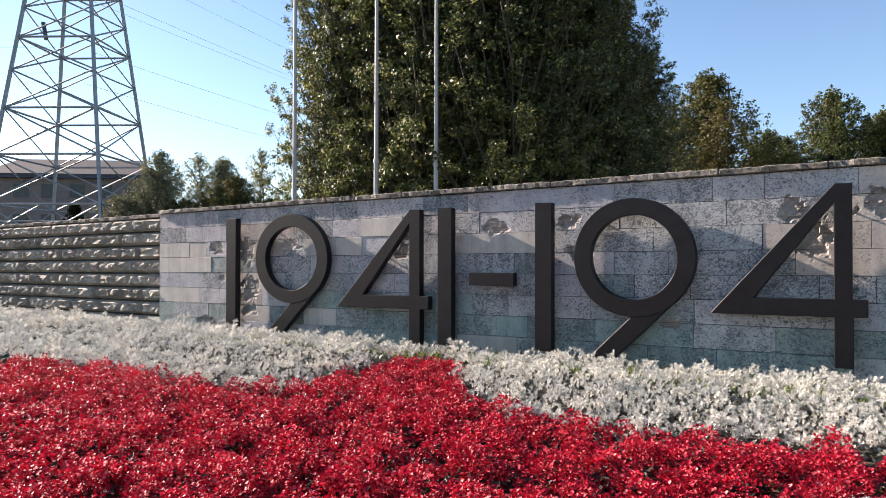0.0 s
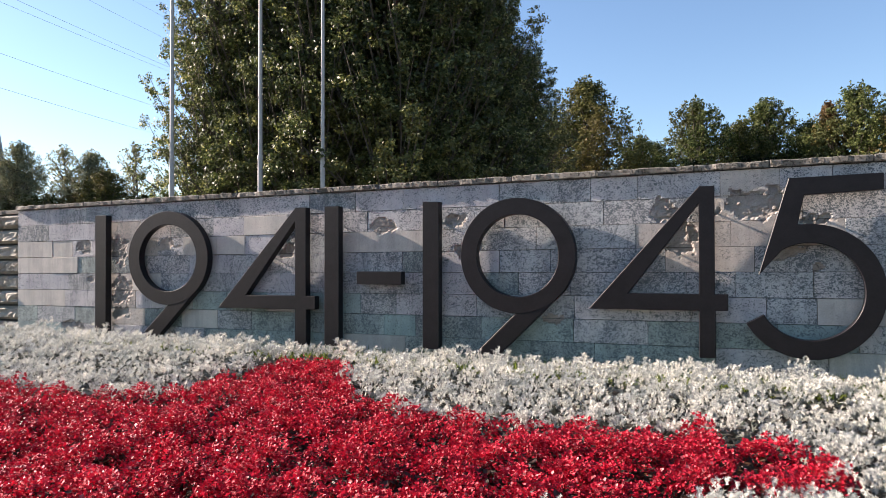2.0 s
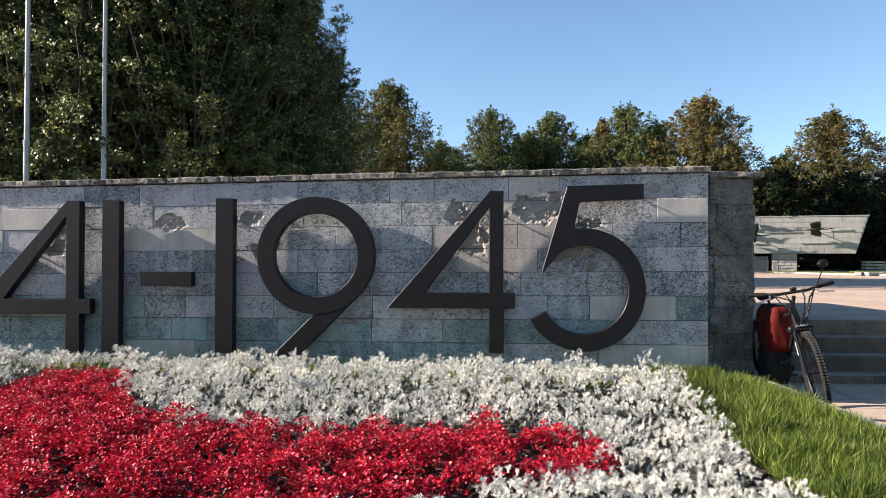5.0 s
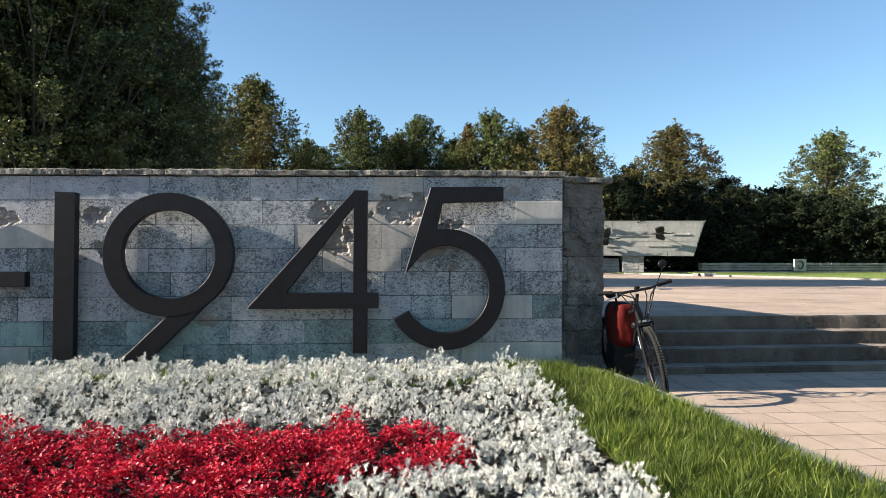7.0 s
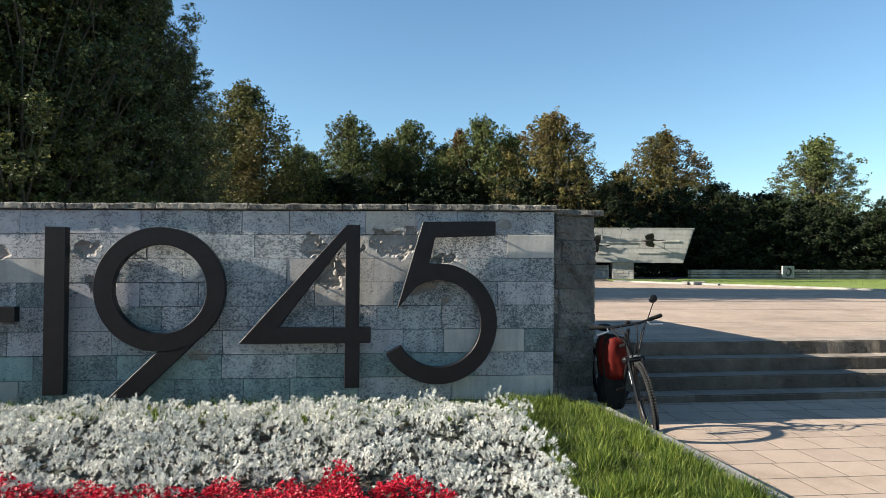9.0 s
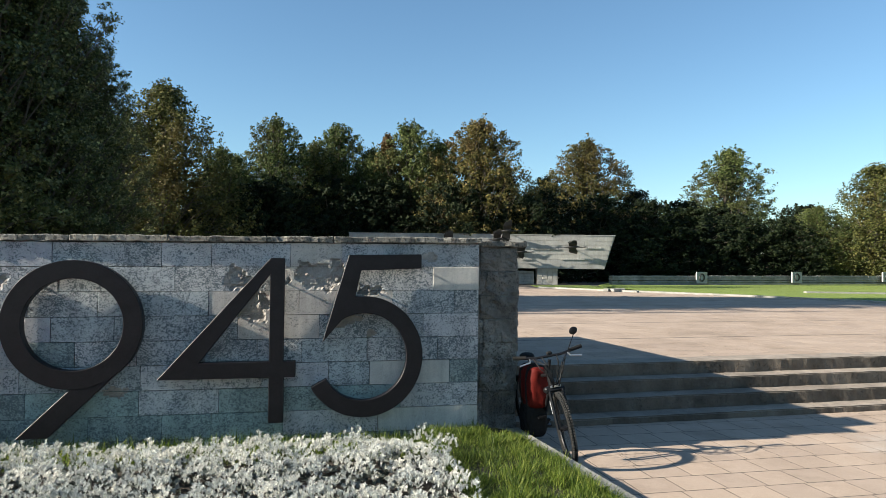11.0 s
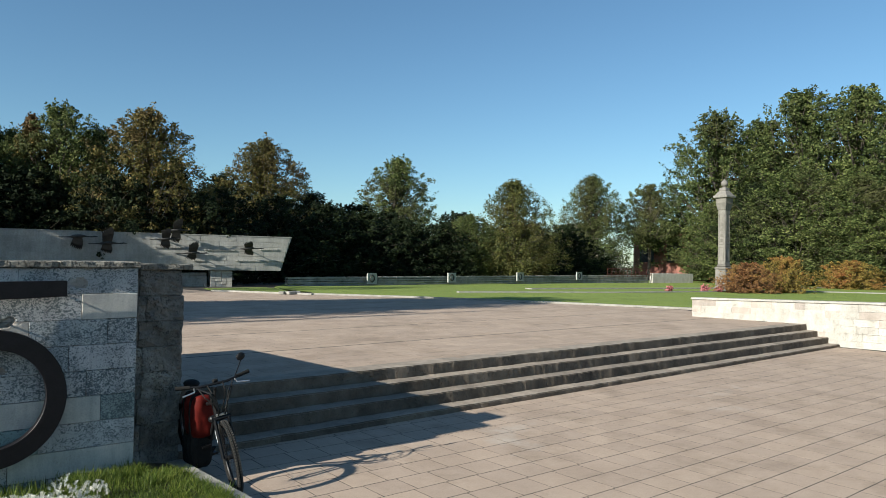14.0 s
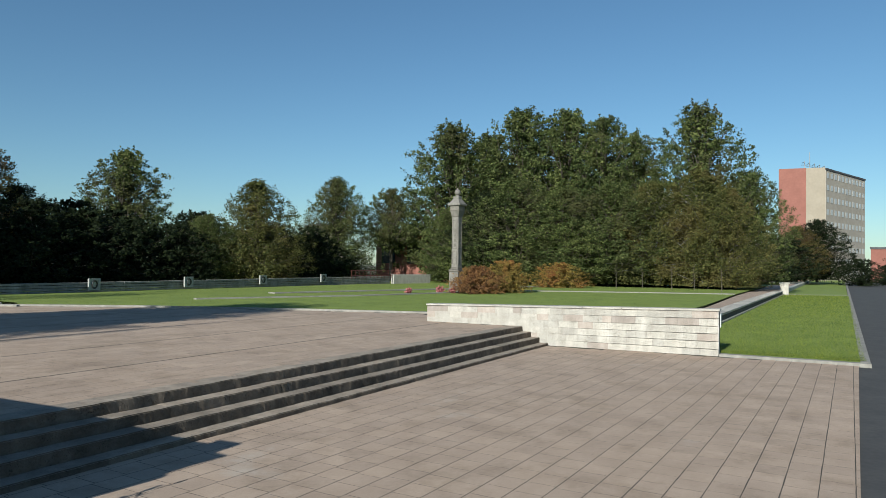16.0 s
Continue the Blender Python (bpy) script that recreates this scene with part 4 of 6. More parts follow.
mesh = scatter("silver_leaves", tips[idx] - a * 0.012, size, np.stack([b, a, np.cross(b, a)], 2), LOBED, LOBED_F)
silver_ob = thing("silver_plants", (0, 0, 0), "dense silver-white dusty miller plants in the bed", "plants", kind="stuff")
part("leaves", mesh, SILVER, silver_ob)["kind"] = "stuff"
# low leaves whose dark colour stands in for shade between the plants
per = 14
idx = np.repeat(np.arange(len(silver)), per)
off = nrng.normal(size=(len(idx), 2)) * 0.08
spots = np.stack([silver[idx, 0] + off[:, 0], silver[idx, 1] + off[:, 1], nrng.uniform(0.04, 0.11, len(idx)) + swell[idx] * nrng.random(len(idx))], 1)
part("lower_leaves", scatter("lower_leaves", spots, nrng.uniform(0.06, 0.09, len(idx)), out_turns(off, 0.8, 0.25), LEAF, LEAF_F), SILVER_SHADED, silver_ob)["kind"] = "stuff"

plants = grid_points(-14.5, -1.0, -6.1, -0.3, 0.165)
red = plants[inside(plants, RED_BED)]
red = red[nrng.random(len(red)) > 0.05 + 0.13 * np.array([noise.noise(Vector((1.7 * x, 1.7 * y, 5.0))) > 0.1 for x, y in red])]
heights = nrng.uniform(0.14, 0.25, len(red))
PETAL = np.array([(0, 0, 0), (0.46, 0.5, 0.16), (0, 1.0, 0.08), (-0.46, 0.5, 0.16)])
PETAL_F = np.array([(0, 1, 2), (0, 2, 3)])
# each plant is a mound of small flower heads, four petals to a head
per = np.where(red[:, 0] > -9, 96, 48)
plant = np.repeat(np.arange(len(red)), per)
ang, rad = nrng.uniform(0, 2 * np.pi, len(plant)), np.sqrt(nrng.random(len(plant))) * 0.115
lean = np.stack([np.cos(ang) * rad, np.sin(ang) * rad], 1)
dome = heights[plant] * np.sqrt(np.maximum(1 - (rad / 0.13) ** 2, 0.05))
z = 0.05 + dome * np.where(nrng.random(len(plant)) < 0.75, nrng.uniform(0.86, 1.1, len(plant)), nrng.uniform(0.5, 0.9, len(plant)))
heads = np.stack([red[plant, 0] + lean[:, 0], red[plant, 1] + lean[:, 1], z], 1)
idx = np.repeat(np.arange(len(heads)), 4)
spots = heads[idx] + nrng.normal(size=(len(idx), 3)) * 0.006
mesh = scatter("petals", spots, nrng.uniform(0.012, 0.023, len(idx)), out_turns(lean[idx] + nrng.normal(size=(len(idx), 2)) * 0.05, 0.8, 0.35), PETAL, PETAL_F)
red_ob = thing("red_flowers", (0, 0, 0), "carpet of deep red begonias in the bed", "flowers", kind="stuff")
part("petals", mesh, RED, red_ob)["kind"] = "stuff"
per = 26
idx = np.repeat(np.arange(len(red)), per)
off = nrng.normal(size=(len(idx), 2)) * 0.07
spots = np.stack([red[idx, 0] + off[:, 0], red[idx, 1] + off[:, 1], nrng.uniform(0.05, 0.17, len(idx))], 1)
part("leaves", scatter("low_leaves", spots, nrng.uniform(0.04, 0.06, len(idx)), out_turns(off, 0.8, 0.3), LEAF, LEAF_F), RED_LOW, red_ob)["kind"] = "stuff"

BLADE = np.array([(-0.024, 0, 0), (0.024, 0, 0), (0.02, 0.5, 0.06), (-0.02, 0.5, 0.06), (0, 1.0, 0.28)])
BLADE_F = np.array([(0, 1, 2), (0, 2, 3), (3, 2, 4)])


def blades(name, spots, sizes, lean=0.3):
    n = len(spots)
    a = nrng.normal(size=(n, 3)) * lean
    a[:, 2] = 1
    a /= np.linalg.norm(a, axis=1, keepdims=True)
    b = np.cross(a, nrng.normal(size=(n, 3)))
    b /= np.linalg.norm(b, axis=1, keepdims=True)
    return scatter(name, spots, sizes, np.stack([b, a, np.cross(b, a)], 2), BLADE, BLADE_F)


n = 70000
u, w = nrng.random(n), nrng.random(n)
left = -0.62 - 0.45 * w
spots = np.stack([left + u * (0.40 - left), -0.05 - 5.4 * w, 0.05 + 0.12 * (1 - u) ** 0.7 - 0.02 * w], 1)
grass_ob = thing("long_grass", (0, 0, 0), "bright green uncut grass on the bank beside the bed", "grass", kind="stuff")
tuft = np.array([1 + 0.75 * noise.noise(Vector((5 * x, 5 * y, 2.0))) for x, y in spots[:, :2]])
part("blades", blades("blades", spots, nrng.uniform(0.04, 0.125, n) * tuft, 0.66), GRASS, grass_ob)["kind"] = "stuff"
n = 9000
spots = np.stack([-9.5 * nrng.random(n) ** 1.7, nrng.uniform(-0.62, -0.03, n), np.full(n, 0.05)], 1)
spots[:, 1] -= 0.13 * spots[:, 0]
part("blades", blades("blades", spots, nrng.uniform(0.07, 0.2, n), 0.35), GRASS, grass_ob)["kind"] = "stuff"
n = 70000
t = nrng.random(n) ** 2.0
x = 20.1 + 58 * t
y0, y1 = -3.75 - 0.063 * (x - 20), -8.95 - 0.0727 * (x - 19.4)
spots = np.stack([x, y0 + (y1 - y0) * nrng.random(n), np.full(n, -0.04)], 1)
mown = thing("mown_grass", (0, 0, 0), "short mown grass blades of the lawns", "grass", kind="stuff")
part("blades", blades("blades", spots, nrng.uniform(0.05, 0.11, n) * (1 + 1.2 * t), 0.5), LAWN_BLADE, mown)["kind"] = "stuff"
n = 60000
spots = np.stack([16 + 55 * nrng.random(n) ** 1.3, -5 + 36 * nrng.random(n), np.full(n, TERRACE + 0.02)], 1)
spots = spots[inside(spots, LAWN_A)]
part("blades", blades("blades", spots, nrng.uniform(0.05, 0.10, len(spots)), 0.5), LAWN_BLADE, mown)["kind"] = "stuff"

# ---- trees ----
BLADELET = np.array([(-0.5, 0, 0), (0.5, 0, 0), (0.08, 1.0, 0)])


def crown_meshes(seed, aspect, profile, bottom, leaves, leaf, limbs, spread, rise=1.2, droop=0.0, trunk_r=0.014, lump=0.18, shoot=0.0):
    """Trunk and crown of a tree one metre high; the leaves hang in tufts along limbs that reach out to profile(u), u from 0 at the crown's foot to 1."""
    r = np.random.default_rng(seed)
    u = (np.arange(limbs) + r.random(limbs)) / limbs
    ang = np.arange(limbs) * 2.39996 + r.normal(size=limbs) * 0.4
    reach = aspect * np.array([profile(q) for q in u]) * np.clip(1 + r.normal(size=limbs) * lump, 0.45, 1.35)
    tip = np.stack([np.cos(ang) * reach, np.sin(ang) * reach, bottom + (1 - bottom) * u], 1)
    foot_z = np.maximum(bottom * 0.8, tip[:, 2] - rise * reach)
    foot = np.stack([np.zeros(limbs), np.zeros(limbs), foot_z], 1)
    centres, sizes = [], []
    for f in (0.22, 0.42, 0.6, 0.75, 0.88, 1.0):
        side = r.normal(size=(limbs, 3)) * reach[:, None] * 0.12
        c = foot + (tip - foot) * f + side
        c[:, 2] += 0.25 * reach * f * (1 - f) - droop * reach * f * f
        centres.append(c)
        sizes.append(spread * (0.65 + 0.7 * r.random(limbs)) * (1.15 - 0.45 * f) * (0.7 + 0.65 * reach / aspect))
    inner = [1.0, 1.0, 0.5, 0.0, 0.0, 0.0]
    if shoot:
        # slender leading shoots that stand up from the limbs' ends
        push = r.uniform(0.3, 1.0, limbs)
        for f, thin in ((0.35, 0.6), (0.7, 0.42), (1.0, 0.26)):
            c = tip + r.normal(size=(limbs, 3)) * spread * 0.2
            c[:, :2] += tip[:, :2] * 0.12 * f
            c[:, 2] += shoot * push * f
            centres.append(c)
            sizes.append(spread * thin * (0.7 + 0.5 * r.random(limbs)))
            inner.append(0.0)
    c, size = np.concatenate(centres), np.concatenate(sizes)
    inner = np.repeat(inner, limbs)
    weight = size ** 1.6 * (0.4 + r.random(len(size))) * (1 - 0.65 * inner)
    idx = r.choice(len(c), leaves, p=weight / weight.sum())
    off = r.normal(size=(leaves, 3))
    off *= (np.minimum(1.75, 0.55 + 0.75 * np.abs(r.normal(size=leaves))) / np.linalg.norm(off, axis=1))[:, None]
    p = c[idx] + off * size[idx, None] * np.array([1.05, 1.05, 0.8])
    if droop:
        p[:, 2] -= droop * 0.4 * np.abs(r.normal(size=leaves)) * np.linalg.norm(p[:, :2], axis=1)
    p[:, 2] = np.maximum(p[:, 2], bottom * 0.7)
    face = off * 0.8 + r.normal(size=(leaves, 3)) * 0.75 + np.concatenate([p[:, :2] / aspect, np.full((leaves, 1), 0.25)], 1)
    face /= np.linalg.norm(face, axis=1, keepdims=True)
    side = np.cross(face, r.normal(size=(leaves, 3)))
    side /= np.linalg.norm(side, axis=1, keepdims=True)
    turn = np.stack([side, np.cross(face, side), face], 2)
    crown = scatter("crown", p, r.uniform(0.6, 1.3, leaves) * leaf * (1 + 0.7 * inner[idx]), turn, BLADELET, np.array([(0, 1, 2)]))
    bm = bmesh.new()
    bend = r.normal(size=2) * 0.01
    joints = [(0, 0, -0.01), (bend[0] * 0.5, bend[1] * 0.5, bottom), (bend[0], bend[1], bottom + 0.45 * (1 - bottom)), (0, 0, 0.95)]
    for a, b, ra, rb in zip(joints, joints[1:], (1.25, 1.0, 0.62), (1.0, 0.62, 0.12)):
        rod(bm, a, b, trunk_r * ra, trunk_r * rb, 8)
    for i in range(limbs):
        mid = (foot[i] + tip[i]) / 2 + np.array([0, 0, 0.06 * reach[i]])
        rod(bm, foot[i], mid, trunk_r * 0.3, trunk_r * 0.18, 4)
        rod(bm, mid, centres[5][i], trunk_r * 0.18, trunk_r * 0.05, 4)
    trunk = bpy.data.meshes.new("trunk")
    bm.to_mesh(trunk)
    bm.free()
    return trunk, crown


def dome(q):
    return 0.5 * min(1.0, 0.62 + 1.5 * q) * max(0.01, 1 - q ** 1.9) ** 0.62


def column_shape(q):
    return 0.5 * min(1.0, 0.6 + 1.6 * q) * max(0.01, 1 - q ** 2.6) ** 0.6


def near_column(q):
    return 0.5 * min(1.0, 0.55 + 2.2 * q) * max(0.05, 1 - q) ** 0.42


def spire(q):
    return 0.5 * (1 - q) ** 0.8 + 0.02


def bushy(q):
    return 0.5 * max(0.05, 1 - q ** 2.2) ** 0.5


ASPECT = {"big": 0.34, "poplar": 0.45, "round": 0.62, "birch": 0.6, "bush": 0.95, "low": 1.4, "fir": 0.4, "bare": 0.5, "high": 0.6}
KINDS = {
    "big": [crown_meshes(s, 0.36, near_column, 0.05, 100000, 0.0050, 320, 0.0140, 2.0, trunk_r=0.011, lump=0.28, shoot=0.035) for s in (1, 2, 3)],
    "poplar": [crown_meshes(s, 0.54, column_shape, 0.06, 48000, 0.0098, 210, 0.0235, 1.7, lump=0.13, shoot=0.055) for s in (4, 5, 15)],
    "round": [crown_meshes(s, 0.74, dome, 0.06, 48000, 0.0104, 230, 0.029, 1.2, lump=0.10, shoot=0.06) for s in (6, 7, 8)],
    "birch": [crown_meshes(s, 0.68, dome, 0.05, 48000, 0.0098, 230, 0.028, 1.2, 0.3, lump=0.12, shoot=0.04) for s in (9, 10)],
    "bush": [crown_meshes(s, 0.95, bushy, 0.03, 12000, 0.024, 110, 0.038, 0.6, lump=0.16, shoot=0.05) for s in (11, 12)],
    "low": [crown_meshes(s, 1.4, bushy, 0.03, 20000, 0.026, 150, 0.048, 0.7, lump=0.14, shoot=0.08) for s in (16, 17)],
    "fir": [crown_meshes(s, 0.46, spire, 0.05, 18000, 0.013, 110, 0.027, 0.25, 0.2, lump=0.2, shoot=0.04) for s in (13,)],
    "high": [crown_meshes(s, 0.66, dome, 0.42, 26000, 0.0110, 140, 0.027, 1.0, lump=0.22, shoot=0.05) for s in (18,)],
    "bare": [crown_meshes(s, 0.5, dome, 0.2, 5000, 0.013, 90, 0.028, 1.2, lump=0.28, shoot=0.06) for s in (14,)],
}
MADE = {}
trng = random.Random(8)


def tree(kind, x, y, top, half, leaf, label, ground_z=TERRACE, bark=None, group=""):
    """A tree whose top is at that height and whose crown is 2 * half wide."""
    kinds = KINDS[kind]
    which = trng.randrange(len(kinds))
    key = (kind, which, leaf.name)
    if key not in MADE:
        trunk, crown = (m.copy() for m in kinds[which])
        trunk.materials.clear(), crown.materials.clear()
        trunk.materials.append(bark or BARK)
        crown.materials.append(leaf)
        MADE[key] = (trunk, crown)
    t = thing("shrub" if kind == "low" else "tree", (x, y, ground_z - 0.02), label, "shrub" if kind == "low" else "tree", group, turn=trng.uniform(0, 6.28))
    h = top - ground_z
    wide = min(1.5, max(0.75, 2.3 * half / (h * ASPECT[kind])))
    t.scale = (h * wide, h * wide, h)
    part("trunk", MADE[key][0], BARK, t)
    part("crown", MADE[key][1], leaf, t)["kind"] = "stuff"
    return t


# tall poplars close behind the wall
for x, y, top, half in ((-16.75, 14.3, 13.4, 1.75), (-15.1, 14.5, 15.0, 2.3), (-12.9, 14.3, 16.3, 2.5), (-11.3, 16.1, 17.1, 2.6), (-10.2, 14.6, 16.3, 2.7), (-8.7, 16.2, 14.6, 2.25), (-7.8, 17.7, 10.8, 1.85), (-6.75, 18.8, 8.9, 1.5), (-13.9, 17.0, 15.8, 2.6), (-9.4, 18.1, 13.4, 2.2)):
    tree("big", x, y, top, half, POPLAR_LEAF, "tall dense poplar with dark leaves behind the wall", group="poplars behind the wall")
# the near-black bushes are added to paint the shade under these crowns
for kind, x, y, top, half, leaf in (
        ("birch", -5.9, 34.6, 11.4, 3.3, BIRCH_LEAF), ("poplar", -2.9, 38.5, 8.6, 1.7, GREEN_LEAF), ("round", -1.9, 41.5, 8.6, 1.7, GREEN_LEAF), ("poplar", 0.6, 41.4, 11.2, 2.1, GREEN_LEAF),
        ("round", 3.4, 43.2, 9.9, 2.6, BIRCH_LEAF), ("poplar", 5.4, 44.9, 11.7, 2.2, GREEN_LEAF), ("round", 7.8, 44.0, 9.9, 2.2, GREEN_LEAF), ("poplar", 10.0, 41.9, 11.6, 2.2, GREEN_LEAF),
        ("fir", 8.6, 42.5, 10.8, 1.8, RUST_LEAF), ("round", 14.3, 38.9, 11.5, 3.3, RUST_LEAF), ("fir", 17.0, 40.5, 8.9, 1.8, DARK_SHADED_LEAF), ("round", 12.2, 41.5, 10.4, 2.4, GREEN_LEAF),
        ("round", -8.0, 36.5, 9.4, 2.6, GREEN_LEAF), ("round", -3.5, 40.0, 7.2, 2.6, DARK_SHADED_LEAF), ("bush", 0.0, 38.5, 6.8, 3.0, DARK_SHADED_LEAF), ("bush", 4.0, 41.0, 7.4, 3.0, DARK_SHADED_LEAF),
        ("bush", 8.0, 40.0, 7.2, 3.0, DARK_SHADED_LEAF), ("bush", 12.0, 37.2, 7.0, 2.8, DARK_SHADED_LEAF), ("bush", 16.6, 36.5, 6.2, 2.8, DARK_SHADED_LEAF)):
    tree(kind, x, y, top, half, leaf, "leafy tree in the dark belt behind the memorial slab", group="trees behind the slab")
# near-black bushes fill in the belt's shaded lower part by their colour
for kind, x, y, top, half, leaf in (
        ("round", 26.6, 45.9, 12.0, 3.6, RUST_LEAF), ("round", 23.6, 47.5, 9.0, 2.6, DARK_SHADED_LEAF), ("round", 32.0, 47.2, 8.2, 3.0, DARK_SHADED_LEAF), ("poplar", 45.4, 51.2, 13.2, 3.2, GREEN_LEAF),
        ("bush", 36.0, 46.5, 7.4, 3.6, DARK_SHADED_LEAF), ("bush", 40.5, 47.0, 7.0, 3.2, DARK_SHADED_LEAF), ("round", 43.8, 38.6, 6.6, 2.7, GREEN_LEAF), ("bush", 46.7, 43.3, 7.2, 3.0, DARK_SHADED_LEAF),
        ("birch", 47.6, 36.4, 10.0, 3.5, BIRCH_LEAF), ("bush", 20.5, 42.0, 7.2, 3.2, DARK_SHADED_LEAF), ("bush", 24.5, 40.0, 6.8, 3.2, DARK_SHADED_LEAF), ("bush", 28.5, 40.0, 6.6, 3.0, DARK_SHADED_LEAF),
        ("bush", 32.5, 39.8, 6.2, 3.0, DARK_SHADED_LEAF), ("bush", 36.5, 39.2, 5.8, 2.8, DARK_SHADED_LEAF), ("bush", 40.2, 38.4, 5.6, 2.6, DARK_SHADED_LEAF), ("bush", 51.0, 40.0, 6.0, 3.2, DARK_SHADED_LEAF), ("bush", 55.0, 40.0, 6.2, 3.2, DARK_SHADED_LEAF), ("bush", 53.0, 36.5, 4.6, 2.4, DARK_SHADED_LEAF),
        ("bush", 58.5, 38.5, 6.4, 3.2, DARK_SHADED_LEAF)):
    tree(kind, x, y, top, half, leaf, "leafy tree in the belt behind the far wall", group="trees behind the far wall")
# near-black bushes behind stand in for the shaded gaps between the trees
for kind, x, y, top, half, leaf in (
        ("birch", 67.4, 41.2, 12.8, 4.0, GREEN_LEAF), ("high", 73.6, 37.2, 12.0, 3.2, GREEN_LEAF), ("round", 71.5, 27.5, 9.4, 3.2, GREEN_LEAF),
        ("poplar", 79.0, 31.2, 20.6, 4.9, GREEN_LEAF), ("poplar", 82.6, 27.4, 19.6, 4.2, GREEN_LEAF), ("poplar", 84.4, 23.4, 22.9, 5.2, GREEN_LEAF), ("poplar", 86.1, 18.1, 22.6, 5.2, GREEN_LEAF),
        ("poplar", 85.3, 13.1, 21.2, 4.6, GREEN_LEAF), ("poplar", 85.9, 9.2, 19.0, 3.4, GREEN_LEAF), ("poplar", 82.1, 1.3, 21.2, 4.4, GREEN_LEAF), ("round", 82.5, -4.1, 13.4, 3.4, GREEN_LEAF),
        ("birch", 76.6, 0.4, 13.4, 4.4, BIRCH_LEAF), ("birch", 75.2, -1.8, 11.0, 3.6, BIRCH_LEAF), ("birch", 75.9, 5.2, 12.0, 4.2, BIRCH_LEAF), ("round", 73.9, 9.8, 11.6, 4.6, GREEN_LEAF), ("round", 72.6, 14.6, 11.2, 4.6, GREEN_LEAF),
        ("round", 71.3, 19.7, 12.2, 4.8, GREEN_LEAF), ("round", 72.5, 23.6, 11.0, 3.8, DARK_SHADED_LEAF), ("round", 158.8, -14.1, 12.9, 7.8, DARK_SHADED_LEAF), ("round", 152.0, -10.2, 11.2, 7.1, RUST_LEAF), ("bush", 144.5, -7.8, 8.8, 6.1, DARK_SHADED_LEAF),
        ("bush", 80.0, 2.0, 7.0, 5.0, DARK_SHADED_LEAF), ("bush", 80.0, 10.0, 8.0, 5.0, DARK_SHADED_LEAF), ("bush", 80.0, 18.0, 8.0, 5.0, DARK_SHADED_LEAF), ("bush", 78.0, 26.0, 8.0, 4.6, DARK_SHADED_LEAF)):
    tree(kind, x, y, top, half, leaf, "tall leafy tree in the grove beyond the column", bark=BIRCH_BARK if leaf is BIRCH_LEAF else BARK, group="trees of the grove")
for x, y, top, half, leaf, label in ((43.6, 12.7, 2.45, 1.55, AUTUMN_LEAF, "reddish-brown autumn shrub beside the column"), (47.4, 11.9, 2.9, 1.5, GOLD_LEAF, "yellowing autumn shrub on the lawn"), (64.2, 12.6, 2.9, 2.3, GOLD_LEAF, "broad autumn shrub, half red and half yellow")):
    tree("low", x, y, top, half, leaf, label, group="autumn shrubs")
for x, y, top, half, kind, leaf in ((-47.0, 33.7, 9.6, 2.4, "birch", GREY_LEAF), (-46.0, 36.9, 9.7, 2.2, "bare", GREY_LEAF), (-43.6, 37.2, 9.3, 2.4, "birch", GREY_LEAF), (-42.4, 40.5, 10.3, 2.0, "bare", GREY_LEAF), (-39.6, 34.3, 7.3, 2.4, "round", BIRCH_LEAF),
                                    (-41.5, 36.0, 6.4, 2.8, "bush", RUST_LEAF), (-45.5, 34.0, 5.8, 2.8, "bush", BIRCH_LEAF), (-48.5, 31.6, 6.0, 2.6, "bush", GREY_LEAF), (-37.0, 36.0, 5.6, 3.0, "bush", BIRCH_LEAF), (-66.0, 29.0, 6.6, 4.0, "round", DARK_SHADED_LEAF), (-52.0, 30.0, 5.4, 2.0, "fir", DARK_SHADED_LEAF), (-49.0, 34.0, 6.6, 2.6, "bush", BIRCH_LEAF)):
    tree(kind, x, y, top, half, leaf, "small thin-leaved tree beyond the wall", 0.0, group="small trees near the pylon")
for i, (x, y) in enumerate(((70.0, 5.6), (66.0, 2.2), (68.0, 0.4), (63.0, -2.4), (66.0, 7.4))):
    t = thing("sapling", (x, y, TERRACE), "young slender sapling planted on the lawn", "tree", "saplings on the lawn")
    bm = bmesh.new()
    rod(bm, (0, 0, 0), (0.05, 0.02, 1.3), 0.035, 0.025, 6)
    rod(bm, (0.05, 0.02, 1.3), (0.0, 0.08, 2.3), 0.025, 0.008, 6)
    for k in range(5):
        rod(bm, (0.03, 0.03, 1.1 + 0.2 * k), (0.3 * math.cos(2.4 * k), 0.3 * math.sin(2.4 * k), 1.4 + 0.22 * k), 0.01, 0.004, 4)
    part("stem", bm, BARK, t)

# ---- flagpoles ----
for x, y, r in ((-16.02, 11.0, 0.075), (-13.05, 11.0, 0.07), (-11.09, 11.0, 0.062)):
    t = thing("flagpole", (x, y, TERRACE), "white-painted tapered steel flagpole behind the wall", "flagpole", "flagpoles")
    bm = bmesh.new()
    rod(bm, (0, 0, 0), (0, 0, 3.6), r, r, 12)
    rod(bm, (0, 0, 3.6), (0, 0, 13), r * 0.82, r * 0.5, 12)
    part("pole", bm, POLE, t, smooth=False)
    part("collar", rod(bmesh.new(), (0, 0, 3.52), (0, 0, 3.64), r * 1.12, r * 1.12, 12), POLE, t)
    part("base_plate", box(bmesh.new(), -0.2, 0.2, -0.2, 0.2, 0.0, 0.03, 0.005), STEEL, t)
    part("halyard", rod(bmesh.new(), (r * 1.15, 0, 1.2), (r * 0.7, 0, 12.8), 0.006, 0.006, 4), WIRE, t)

